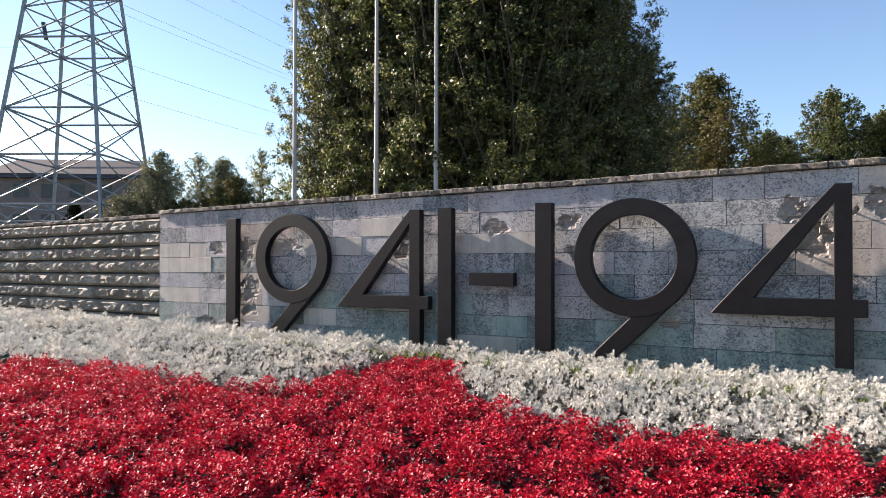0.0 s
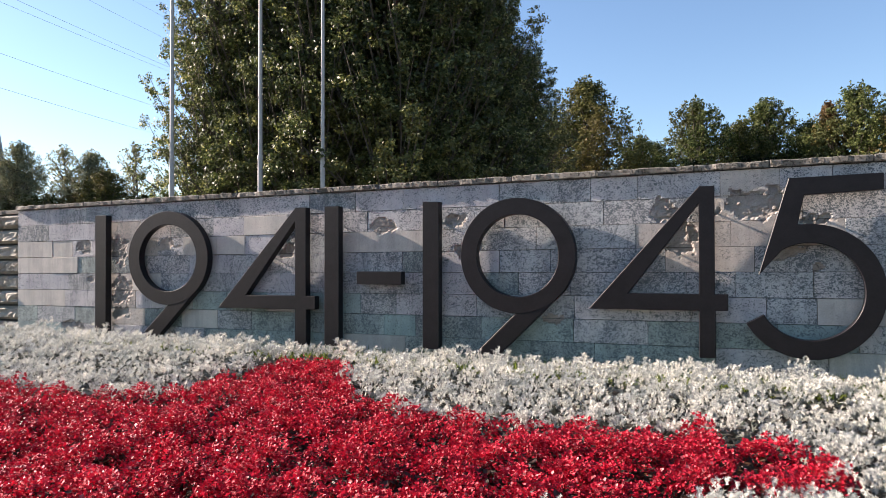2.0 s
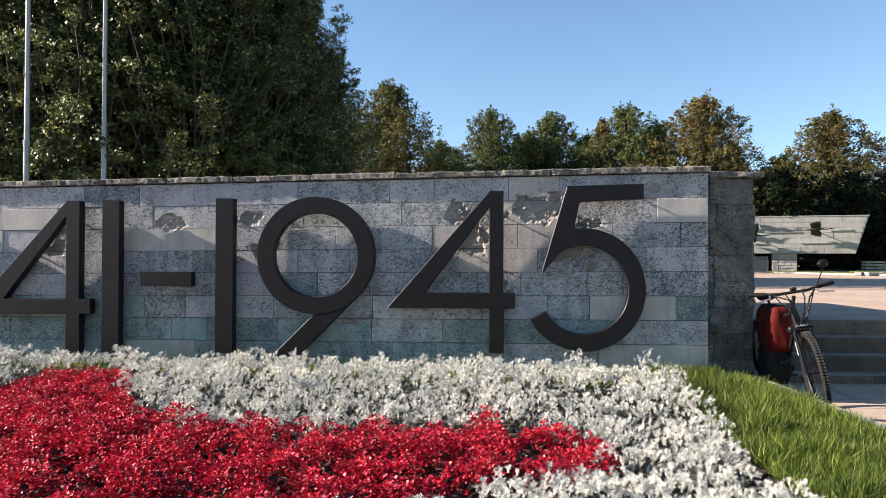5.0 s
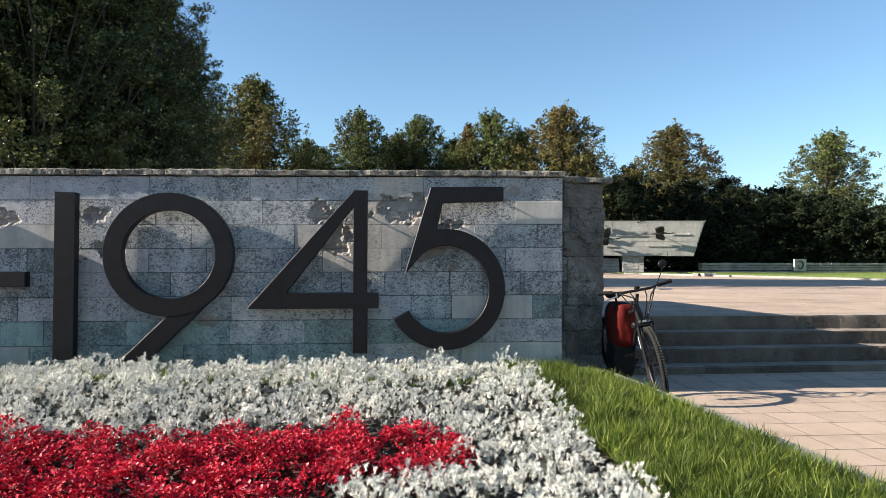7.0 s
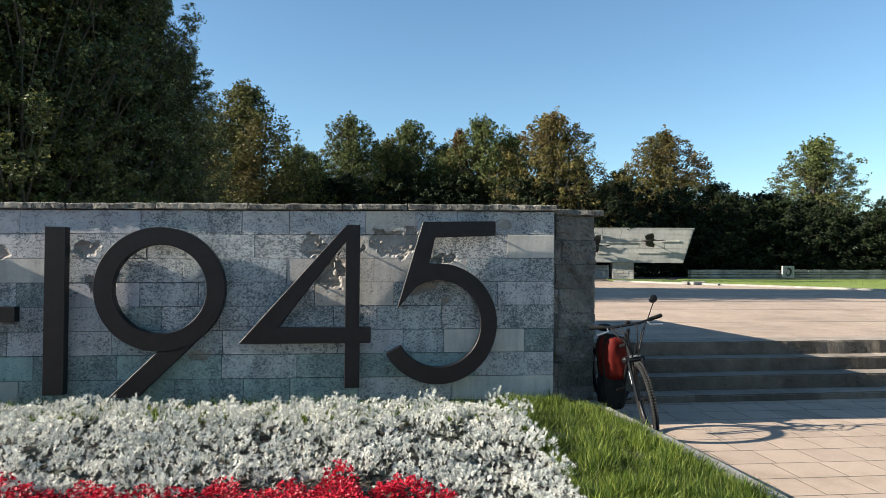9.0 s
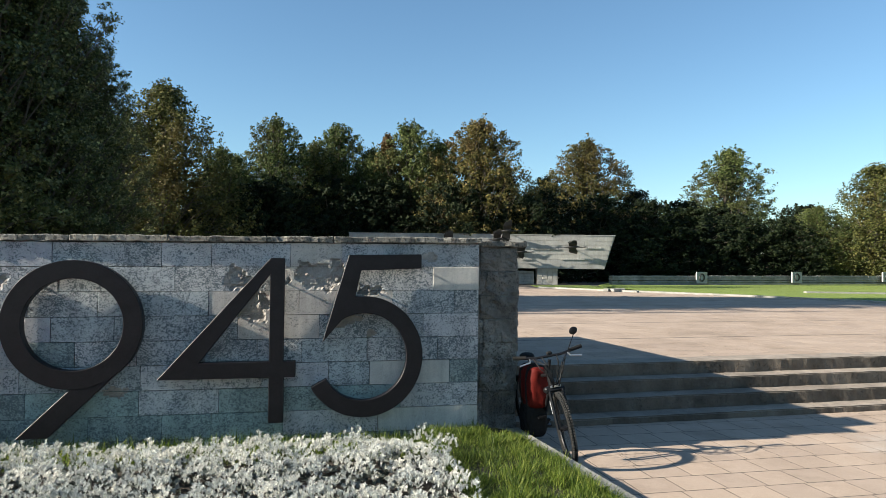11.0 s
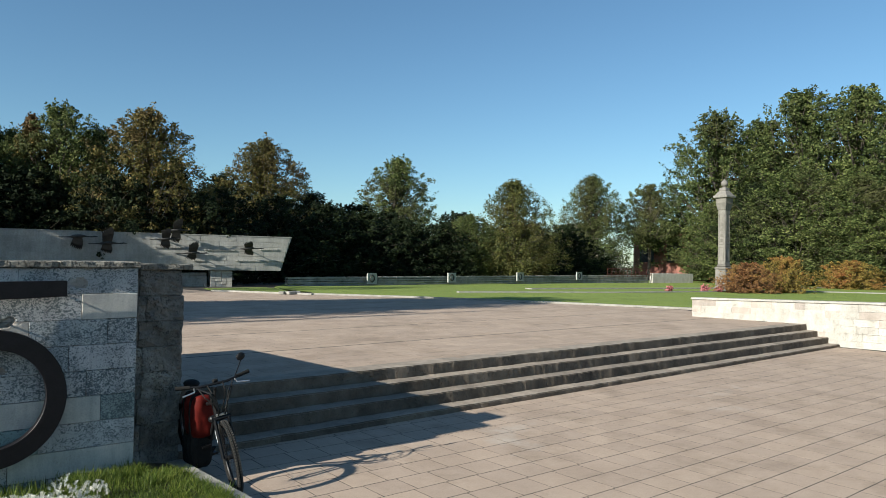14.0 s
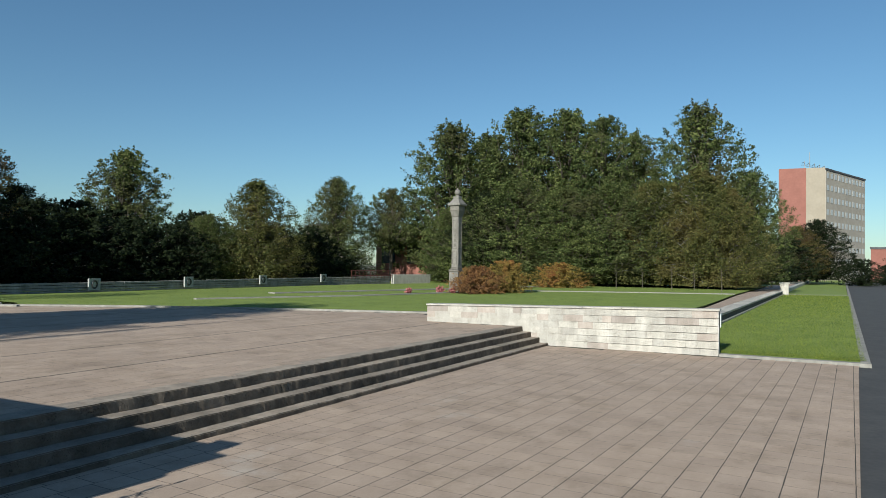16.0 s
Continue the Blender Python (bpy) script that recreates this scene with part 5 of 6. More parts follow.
# ---- lattice pylon and its lines ----
pylon = thing("pylon", (-53.6, 31.2, 0.0), "tall galvanised lattice power pylon", "pylon", turn=radians(24))


def half_width(z):
    return 5.0 - 0.113 * z


CORNERS = ((-1, -1), (1, -1), (1, 1), (-1, 1))
ZS = [0, 5.2, 9.0, 12.6, 15.6, 18.2, 20.6, 23, 26, 29, 32, 35, 38]
def strut(a, b, r):
    part("brace", rod(bmesh.new(), a, b, r, None, 4), STEEL, pylon)


for sx, sy in CORNERS:
    part("leg", tube(bmesh.new(), [(sx * half_width(z), sy * half_width(z), z) for z in ZS], 0.15, 4), STEEL, pylon)
for (ax, ay), (bx, by) in zip(CORNERS, CORNERS[1:] + CORNERS[:1]):
    for k, (za, zb) in enumerate(zip(ZS, ZS[1:])):
        wa, wb = half_width(za), half_width(zb)
        strut((ax * wa, ay * wa, za), (bx * wb, by * wb, zb), 0.065)
        strut((bx * wa, by * wa, za), (ax * wb, ay * wb, zb), 0.065)
        if k in (0, 1, 2, 4, 6):
            strut((ax * wb, ay * wb, zb), (bx * wb, by * wb, zb), 0.085)
        if k == 0:
            mid = ((ax + bx) / 2 * wb, (ay + by) / 2 * wb, zb)
            strut((ax * wa * 0.97, ay * wa * 0.97, za + 2.4), mid, 0.05)
            strut((bx * wa * 0.97, by * wa * 0.97, za + 2.4), mid, 0.05)
            strut((ax * wa * 0.95, ay * wa * 0.95, 2.4), (bx * wa * 0.95, by * wa * 0.95, 2.4), 0.05)
            strut((ax * wa * 0.9, ay * wa * 0.9, 3.9), (bx * wa * 0.93, by * wa * 0.93, 3.9), 0.05)
bm = bmesh.new()
for z, w in ((32, 7.5), (37.5, 5.5)):
    for sx in (-1, 1):
        rod(bm, (0, 0, z), (sx * w, 0, z), 0.1, None, 4)
        rod(bm, (0, 0, z + 2), (sx * w, 0, z), 0.08, None, 4)
part("cross_arm", bm, STEEL, pylon)
bm = bmesh.new()
for k in range(9):
    rod(bm, (-2.0 + 0.03 * k, -1.2, 19.9 - 0.16 * k), (-2.0 + 0.03 * k, -1.2, 19.78 - 0.16 * k), 0.16, 0.16, 8)
part("insulator", bm, DARK_WINDOW, pylon)
# wires from this tower to the next one, hidden behind the poplars
for dx, za, zb in ((-4.5, 31.5, 36), (4.5, 29.5, 35), (1.2, 26.0, 31.5), (-1.5, 23.2, 30), (3.4, 21.8, 28.5), (2.0, 17.6, 23.5), (1.0, 15.2, 19.5)):
    pts = [(-53.6 + dx + (-10.4 - 0.4 * dx) * u, 31.2 + 132 * u, za + (zb - za) * u - 7 * u * (1 - u)) for u in (k / 14 for k in range(15))]
    tagged(part("power_line", tube(bmesh.new(), pts, 0.013, 4), WIRE), "thin sagging power line crossing the sky", "cable", "power lines")
for dx, za in ((-4.5, 31.5), (4.5, 29.5), (-2.5, 18.6), (-2.0, 16.4)):
    pts = [(-53.6 + dx - 70 * u, 31.2 - 38 * u, za + 4 * u - 6 * u * (1 - u)) for u in (k / 10 for k in range(11))]
    tagged(part("power_line", tube(bmesh.new(), pts, 0.013, 4), WIRE), "thin sagging power line crossing the sky", "cable", "power lines")

# ---- buildings ----
def wall_block(name, place, turn, lx, ly, h, material, label, floors, columns, window, roof=0.5):
    """A plain block with windows on its front, which faces -y."""
    t = thing(name, place, label, "building", turn=turn)
    part("wall", box(bmesh.new(), 0, lx, 0, ly, -0.2, h), material, t)
    part("roof", box(bmesh.new(), -0.2, lx + 0.2, -0.2, ly + 0.2, h + 0.002, h + roof), DARK_ROOF, t)
    bw, bh = lx / columns, h / floors
    mesh = None
    for f in range(floors):
        for c in range(columns):
            x, z = (c + 0.24) * bw, (f + 0.36) * bh
            if mesh is None:
                bm = box(bmesh.new(), 0, bw * 0.52, -0.06, 0.0, 0, bh * 0.44)
                w = part("window", bm, window, t)
                mesh = w.data
            else:
                w = part("window", mesh, window, t)
            w.location = (x, -0.01, z)
    return t


tower = wall_block("apartment_tower", (230, -19.5, 0), math.atan2(-13, 32), 34.5, 11, 32.6, GREY_PANEL, "nine-storey block with rows of pale windows", 9, 11, PALE_WINDOW)
end_wall = thing("apartment_tower", (229.4, -19.5, 0), "red and beige end wall of the tall block", "building")
part("beige_wall", box(bmesh.new(), 0, 6, 0.2, 5.2, -0.2, 33.2), BEIGE_PANEL, end_wall)
part("red_wall", box(bmesh.new(), 0.3, 6, 5.202, 12.5, -0.2, 33.3), BRICK_RED, end_wall)
for k in range(5):
    t = thing("roof_antenna", (234 + 3 * k, -14 - 1.5 * k, 33.0), "thin metal aerial on the block's roof", "antenna", "roof aerials")
    bm = bmesh.new()
    rod(bm, (0, 0, 0), (0, 0, 3.0 + 3 * (k == 1)), 0.16, 0.09, 5)
    rod(bm, (-1.4, 0, 2.6), (1.4, 0.6, 2.6), 0.09, None, 4)
    rod(bm, (-0.9, 0.9, 1.7), (0.9, -0.9, 1.9), 0.09, None, 4)
    part("mast", bm, STEEL, t)
wall_block("brick_annexe", (207, -37.5, 0), -0.15, 26, 9, 8.6, BRICK_RED, "low red brick annexe beside the road", 3, 5, DARK_WINDOW)
wall_block("brick_house", (77, 41.4, TERRACE), -math.pi / 2, 7.6, 6, 6.2, BRICK_RED, "dull red brick house half hidden by trees", 1, 2, DARK_WINDOW, 0.5)
wall_block("flat_block", (105, 71, 0), -0.6, 5, 8, 9.6, BEIGE_PANEL, "distant pale flat-roofed block above the trees", 5, 9, DARK_WINDOW)
house = wall_block("old_house", (-78, 38, 0), 0.55, 17, 9, 9.6, HOUSE_WALL, "old dark house with grey roof behind the pylon", 3, 6, DARK_WINDOW)
bm = bmesh.new()
ridge = [(-0.6, -0.7, 9.6), (17.6, -0.7, 9.6), (17.6, 9.7, 9.6), (-0.6, 9.7, 9.6), (2, 4.5, 12.2), (15, 4.5, 12.2)]
vs = [bm.verts.new(p) for p in ridge]
for f in ((0, 1, 5, 4), (2, 3, 4, 5), (1, 2, 5), (3, 0, 4), (3, 2, 1, 0)):
    bm.faces.new([vs[i] for i in f])
part("hip_roof", bm, DARK_ROOF, house)
# street furniture far along the road
lamp = thing("street_lamp", (103.7, -4.4, TERRACE), "slim grey street lamp beside the walkway", "street lamp", "street lamps")
part("mast", rod(bmesh.new(), (0, 0, 0), (0, 0, 6.6), 0.1, 0.06, 8), LAMP_GREY, lamp)
part("arm", rod(bmesh.new(), (0, 0, 6.58), (0.9, -1.1, 7.0), 0.05, 0.04, 6), LAMP_GREY, lamp)
part("head", box(bmesh.new(), 0.65, 1.25, -1.4, -0.8, 6.95, 7.1, 0.02), LAMP_GREY, lamp)
mast = thing("street_lamp", (187, -29.9, 0), "white concrete lamp post beside the road", "street lamp", "street lamps")
part("mast", rod(bmesh.new(), (0, 0, 0), (0, 0, 13.5), 0.22, 0.14, 8), POLE, mast)
fence = thing("fence", (186, -14.2, -0.06), "low green metal fence at the lawn's end", "fence")
for k in range(10):
    part("post", rod(bmesh.new(), (0.1 * k, -0.45 * k, 0), (0.1 * k, -0.45 * k, 2.0), 0.05, None, 5), DARK_WINDOW, fence)
part("rail", rod(bmesh.new(), (0, 0, 1.9), (0.9, -4.05, 1.9), 0.05, None, 5), DARK_WINDOW, fence)
tree("bush", 150, -21, 5.0, 4.5, DARK_SHADED_LEAF, "dark rounded bush far down the road", 0.0)
tree("bush", 165, -27, 4.0, 6.0, DARK_SHADED_LEAF, "low dark bush far down the road", 0.0)
tree("round", 190, -40, 17.0, 6.0, DARK_SHADED_LEAF, "dark tree beside the far annexe", 0.0)

# flowers laid at the column's foot
for x, y, s in ((42.3, 15.0, 0.42), (40.6, 16.6, 0.28), (42.8, 14.2, 0.3)):
    t = thing("wreath_of_flowers", (x, y, TERRACE + 0.03), "red and white flower wreath laid on the lawn", "wreath", "flower wreaths")
    m = 260
    p = nrng.normal(size=(m, 3)) * np.array([0.28, 0.28, 0.3]) * s + np.array([0, 0, 0.55 * s])
    p[:, 2] = np.abs(p[:, 2])
    part("flowers", scatter("flowers", p, nrng.uniform(0.1, 0.18, m), turns(nrng, m), LEAF, LEAF_F), RED_FLOWER_FAR, t)["kind"] = "stuff"
    part("stand", rod(bmesh.new(), (0, 0, 0), (0, 0.1, 0.9 * s), 0.03, None, 5), BARK, t)

# ---- bicycle against the pier ----
bike = thing("bicycle", (0.80, 0.01, PAVE_Z), "black mountain bicycle with red bag leaning by the wall", "bicycle", turn=radians(180 - 4))
LEAN = Matrix.Rotation(radians(11), 4, "Y")


def bike_part(name, bm, material, parent, label=""):
    if parent == bike:
        bm.transform(LEAN)
    return part(name, bm, material, parent, label, smooth=name == "bag")


def wheel(cy, steer):
    m = LEAN @ Matrix.Translation((0, cy, 0.345)) @ Matrix.Rotation(steer, 4, "Z")
    w = part("wheel", ring(bmesh.new(), (0, 0, 0), (1, 0, 0), 0.318, 0.026, 48, 10), RUBBER, bike, "knobbly bicycle wheel")
    bm = bmesh.new()
    for i in range(84):
        a = 2 * math.pi * i / 84
        q = Matrix.Rotation(a, 4, "X")
        for sx in (-0.014, 0.014):
            box(bm, sx - 0.008, sx + 0.008, 0.337, 0.349, -0.006, 0.006, 0, q)
    part("tread", bm, TREAD, w)
    bm = ring(bmesh.new(), (0, 0, 0), (1, 0, 0), 0.288, 0.011, 40, 6)
    part("rim", bm, FRAME_PAINT, w)
    bm = bmesh.new()
    for i in range(28):
        a = 2 * math.pi * i / 28
        rod(bm, (0.025 * (-1) ** i, 0.02 * math.cos(a + 1), 0.02 * math.sin(a + 1)), (0, 0.285 * math.cos(a), 0.285 * math.sin(a)), 0.0014, None, 3)
    part("spokes", bm, FRAME_PAINT, w)
    part("hub", rod(bmesh.new(), (-0.05, 0, 0), (0.05, 0, 0), 0.022, None, 10), FRAME_PAINT, w)
    w.matrix_local = m
    return w


STEER = radians(-10)
wheel(-0.52, 0.0)
wheel(0.55, STEER)
bm = bmesh.new()
for a, b, r in (((0, -0.12, 0.78), (0, -0.02, 0.3), 0.017), ((0, -0.11, 0.74), (0, 0.36, 0.84), 0.018), ((0, -0.02, 0.3), (0, 0.38, 0.76), 0.021), ((0, 0.355, 0.88), (0, 0.395, 0.72), 0.022),
                ((0.05, -0.52, 0.345), (0.03, -0.02, 0.3), 0.01), ((-0.05, -0.52, 0.345), (-0.03, -0.02, 0.3), 0.01), ((0.05, -0.52, 0.345), (0.02, -0.11, 0.74), 0.009), ((-0.05, -0.52, 0.345), (-0.02, -0.11, 0.74), 0.009)):
    rod(bm, a, b, r, None, 10)
bike_part("frame", bm, FRAME_PAINT, bike)
bm = bmesh.new()
q = Matrix.Translation((0, 0.55, 0.345)) @ Matrix.Rotation(STEER, 4, "Z") @ Matrix.Translation((0, -0.55, -0.345))
for sx in (-1, 1):
    rod(bm, q @ Vector((sx * 0.065, 0.55, 0.345)), q @ Vector((sx * 0.065, 0.43, 0.70)), 0.017, None, 8)
rod(bm, q @ Vector((-0.085, 0.425, 0.70)), q @ Vector((0.085, 0.425, 0.70)), 0.022, None, 8)
fork = bike_part("fork", bm, FRAME_PAINT, bike)
part("decal", box(bmesh.new(), -0.002, 0.002, -0.004, 0.004, -0.06, 0.06, 0, LEAN @ q @ Matrix.Translation((0.084, 0.48, 0.55)) @ Matrix.Rotation(0.32, 4, "X")), WHITE_MARK, fork, "white markings on the fork leg")
part("brake_arch", rod(bmesh.new(), LEAN @ q @ Vector((-0.05, 0.44, 0.735)), LEAN @ q @ Vector((0.05, 0.44, 0.735)), 0.012, None, 6), ALLOY, fork)
bm = bmesh.new()
H0 = q @ Vector((0, 0.37, 0.99))
rod(bm, (0, 0.36, 0.86), H0, 0.016, None, 8)
tube(bm, [q @ Vector(p) for p in ((-0.33, 0.30, 1.045), (-0.12, 0.36, 1.02), (0.12, 0.36, 1.02), (0.33, 0.30, 1.045))], 0.013, 8)
bar = bike_part("handlebar", bm, FRAME_PAINT, bike)
for sx in (-1, 1):
    a, b = q @ Vector((sx * 0.22, 0.328, 1.033)), q @ Vector((sx * 0.345, 0.297, 1.047))
    part("grip", rod(bmesh.new(), LEAN @ a, LEAN @ b, 0.019, 0.02, 10), RUBBER, bar)
    bm = bmesh.new()
    tube(bm, [LEAN @ (q @ Vector(p)) for p in ((sx * 0.19, 0.345, 1.02), (sx * 0.2, 0.42, 1.0), (sx * 0.31, 0.43, 0.985))], 0.008, 6)
    part("brake_lever", bm, ALLOY, bar, "pale brake lever")
    bm = bmesh.new()
    tube(bm, [LEAN @ (q @ Vector(p)) for p in ((sx * 0.17, 0.39, 1.02), (sx * 0.08, 0.56, 0.98), (sx * 0.03, 0.56, 0.82), (sx * 0.03, 0.47, 0.74))], 0.008, 5)
    part("cable", bm, FRAME_PAINT, bar)
m0 = q @ Vector((-0.2, 0.34, 1.04))
m1 = q @ Vector((-0.27, 0.4, 1.20))
bm = rod(bmesh.new(), LEAN @ m0, LEAN @ m1, 0.005, None, 6)
stalk = part("mirror_stalk", bm, FRAME_PAINT, bar)
bm = bmesh.new()
bmesh.ops.create_uvsphere(bm, u_segments=14, v_segments=8, radius=1.0, matrix=LEAN @ Matrix.Translation(m1 + Vector((0, 0, 0.03))) @ Matrix.Rotation(0.3, 4, "Y") @ Matrix.Diagonal((0.045, 0.018, 0.038, 1)))
part("mirror", bm, FRAME_PAINT, stalk, "round black rear-view mirror")
bm = bmesh.new()
rod(bm, (0, -0.12, 0.78), (0, -0.15, 0.93), 0.013, None, 8)
bike_part("seat_post", bm, FRAME_PAINT, bike)
bm = bmesh.new()
bmesh.ops.create_uvsphere(bm, u_segments=14, v_segments=8, radius=1.0, matrix=Matrix.Translation((0, -0.2, 0.95)) @ Matrix.Diagonal((0.07, 0.14, 0.035, 1)))
bike_part("saddle", bm, RUBBER, bike)
bm = bmesh.new()
rod(bm, (-0.06, -0.02, 0.29), (0.06, -0.02, 0.29), 0.02, None, 8)
for sx, a in ((1, 0.6), (-1, 3.74)):
    rod(bm, (sx * 0.065, -0.02, 0.29), (sx * 0.065, -0.02 + 0.17 * math.cos(a), 0.29 + 0.17 * math.sin(a)), 0.012, None, 6)
    box(bm, sx * 0.07 - 0.045, sx * 0.07 + 0.045, -0.07 + 0.17 * math.cos(a), 0.03 + 0.17 * math.cos(a), 0.28 + 0.17 * math.sin(a), 0.3 + 0.17 * math.sin(a))
rod(bm, (0.052, -0.02, 0.29), (0.058, -0.02, 0.29), 0.09, None, 20)
bike_part("crank", bm, FRAME_PAINT, bike)
SLUMP = Matrix.Translation((0.07, 0, 0.5)) @ Matrix.Rotation(radians(-9), 4, "Y") @ Matrix.Translation((-0.07, 0, -0.5))


def soft_bag(x0, x1, y0, y1, z0, z1, crease):
    """A slack fabric bag: a rounded box with folds and a sagging mouth."""
    bm = box(bmesh.new(), x0, x1, y0, y1, z0, z1)
    bmesh.ops.subdivide_edges(bm, edges=bm.edges[:], cuts=9, use_grid_fill=True)
    c, h = Vector(((x0 + x1) / 2, (y0 + y1) / 2, (z0 + z1) / 2)), Vector(((x1 - x0) / 2, (y1 - y0) / 2, (z1 - z0) / 2))
    for v in bm.verts:
        q = Vector(((v.co[k] - c[k]) / h[k] for k in range(3)))
        q *= 1.0 / max(1.0, (abs(q.x) ** 5 + abs(q.y) ** 5 + abs(q.z) ** 5) ** 0.2)
        fold = crease * (noise.noise(Vector((v.co.x * 9, v.co.y * 9, v.co.z * 5))) + 0.5 * noise.noise(v.co * 22))
        v.co = c + Vector((q.x * h.x * (1 + 0.12 * (1 - q.z * q.z)) + fold, q.y * h.y + fold, q.z * h.z + 0.4 * fold - 0.02 * max(0, q.z) * math.cos(3 * q.y)))
    bm.transform(SLUMP)
    return bm


bag = bike_part("bag", soft_bag(-0.03, 0.17, -0.22, 0.17, 0.46, 0.88, 0.022), PANNIER, bike, "red fabric bag hung on the frame")
part("bag_base", soft_bag(-0.02, 0.17, -0.22, 0.12, 0.16, 0.50, 0.014), RUBBER, bike, "black lower half of the bag").data.transform(LEAN)
for y in (-0.12, 0.06):
    bm = soft_bag(-0.036, 0.178, y - 0.018, y + 0.018, 0.44, 0.895, 0.02)
    part("strap", bm, RUBBER, bag).data.transform(LEAN)
# computer, light and cables on the bar
bm = box(bmesh.new(), -0.07, -0.02, 0.33, 0.37, 1.03, 1.06, 0.008)
bike_part("bell", bm, RUBBER, bike)
for k in range(4):
    sx = (-0.09, -0.04, 0.04, 0.09)[k]
    bm = tube(bmesh.new(), [q @ Vector(p) for p in ((sx * 1.8, 0.37, 1.02), (sx * 1.4, 0.50, 1.0 - 0.02 * k), (sx * 0.8, 0.52, 0.88), (sx * 0.3, 0.44, 0.76), (sx * 0.2, 0.30, 0.70))], 0.006, 6)
    bike_part("cable", bm, RUBBER, bike)
bm = bmesh.new()
rod(bm, (0, 0.345, 0.92), (0, 0.40, 0.70), 0.03, 0.03, 12)
box(bm, -0.09, 0.09, 0.36, 0.43, 0.67, 0.735, 0.02)
bike_part("fork_crown", bm, FRAME_PAINT, bike)

# notice board on the low wall's end
board = thing("notice_plate", (19.9, -5.262, 0.75), "small white enamel notice plate on the low wall", "sign")
part("plate", box(bmesh.new(), -0.2, 0.2, -0.015, 0.0, 0.0, 0.42, 0.004), WHITE_PAINT, board)
bm = bmesh.new()
for k in range(5):
    box(bm, -0.14, 0.1 + 0.02 * (k % 2), -0.017, -0.0155, 0.07 + 0.065 * k, 0.09 + 0.065 * k)
part("printed_lines", bm, GREY_PANEL, board)

# ---- pieces of walls and pavements ----
rng = random.Random(17)
H = 0.229
# broken places: middle, half width, half height, depth
SPALLS = ((-5.31, 1.60, 0.20, 0.09, 0.020), (-4.45, 1.63, 0.17, 0.08, 0.026), (-2.33, 1.66, 0.14, 0.12, 0.026), (-1.55, 1.69, 0.32, 0.15, 0.030), (-2.19, 1.40, 0.20, 0.17, 0.030), (-1.06, 1.53, 0.15, 0.05, 0.034),
          (-0.50, 1.86, 0.12, 0.06, 0.016), (-1.07, 1.13, 0.06, 0.04, 0.022), (-9.35, 1.38, 0.18, 0.22, 0.018), (-9.28, 0.86, 0.20, 0.20, 0.020), (-10.2, 0.34, 0.26, 0.10, 0.026), (-9.3, 0.56, 0.16, 0.10, 0.020),
          (-4.35, 1.30, 0.16, 0.08, 0.022), (-8.5, 1.45, 0.18, 0.10, 0.016), (-6.6, 1.35, 0.12, 0.10, 0.018), (-10.0, 1.45, 0.16, 0.10, 0.016), (-1.35, 1.25, 0.16, 0.07, 0.014), (-3.4, 0.62, 0.12, 0.06, 0.014), (-9.9, 1.0, 0.10, 0.05, 0.018))


def spall_depth(x, z):
    """How deep the face has come away at a place of the wall: flat facets with broken rims."""
    deep = 0.0
    for cx, cz, hw, hh, most in SPALLS:
        q = math.hypot((x - cx) / hw, (z - cz) / hh)
        if q < 1.6:
            rim = q + 0.5 * noise.noise(Vector((x * 9, 3.0, z * 9))) + 0.28 * noise.noise(Vector((x * 27, 8.0, z * 27)))
            if rim < 0.92:
                facet = noise.cell(Vector((x * 11 + 2 * noise.noise(Vector((x * 6, 1, z * 6))), cx, z * 15)))
                deep = max(deep, most * (0.45 + 0.55 * abs(facet)) * min(1.0, (0.92 - rim) * 5) + 0.004 * noise.noise(Vector((x * 60, 0, z * 60))))
    return deep


def spalled_slab(x0, x1, z0, z1, out):
    """A slab with its broken face as relief; its deep faces show fresh stone."""
    nx, nz = max(6, int((x1 - x0) / 0.016)), max(6, int((z1 - z0) / 0.016))
    verts, faces, fresh = [], [], []
    for k in range(nz + 1):
        for i in range(nx + 1):
            x, z = x0 + (x1 - x0) * i / nx, z0 + (z1 - z0) * k / nz
            verts.append((x, -out + spall_depth(x, z), z + SLOPE * x))
    for k in range(nz):
        for i in range(nx):
            a = k * (nx + 1) + i
            faces.append((a, a + 1, a + nx + 2, a + nx + 1))
            fresh.append(sum(verts[v][1] for v in faces[-1]) / 4 + out > 0.004)
    m = len(verts)
    rim = list(range(nx + 1)) + [k * (nx + 1) + nx for k in range(1, nz + 1)] + [nz * (nx + 1) + i for i in range(nx - 1, -1, -1)] + [k * (nx + 1) for k in range(nz - 1, 0, -1)]
    verts += [(verts[v][0], 0.04, verts[v][2]) for v in rim]
    for i in range(len(rim)):
        k = (i + 1) % len(rim)
        faces.append((rim[i], m + i, m + k, rim[k]))
        fresh.append(False)
    mesh = bpy.data.meshes.new("slab")
    mesh.from_pydata(verts, [], faces)
    return mesh, fresh


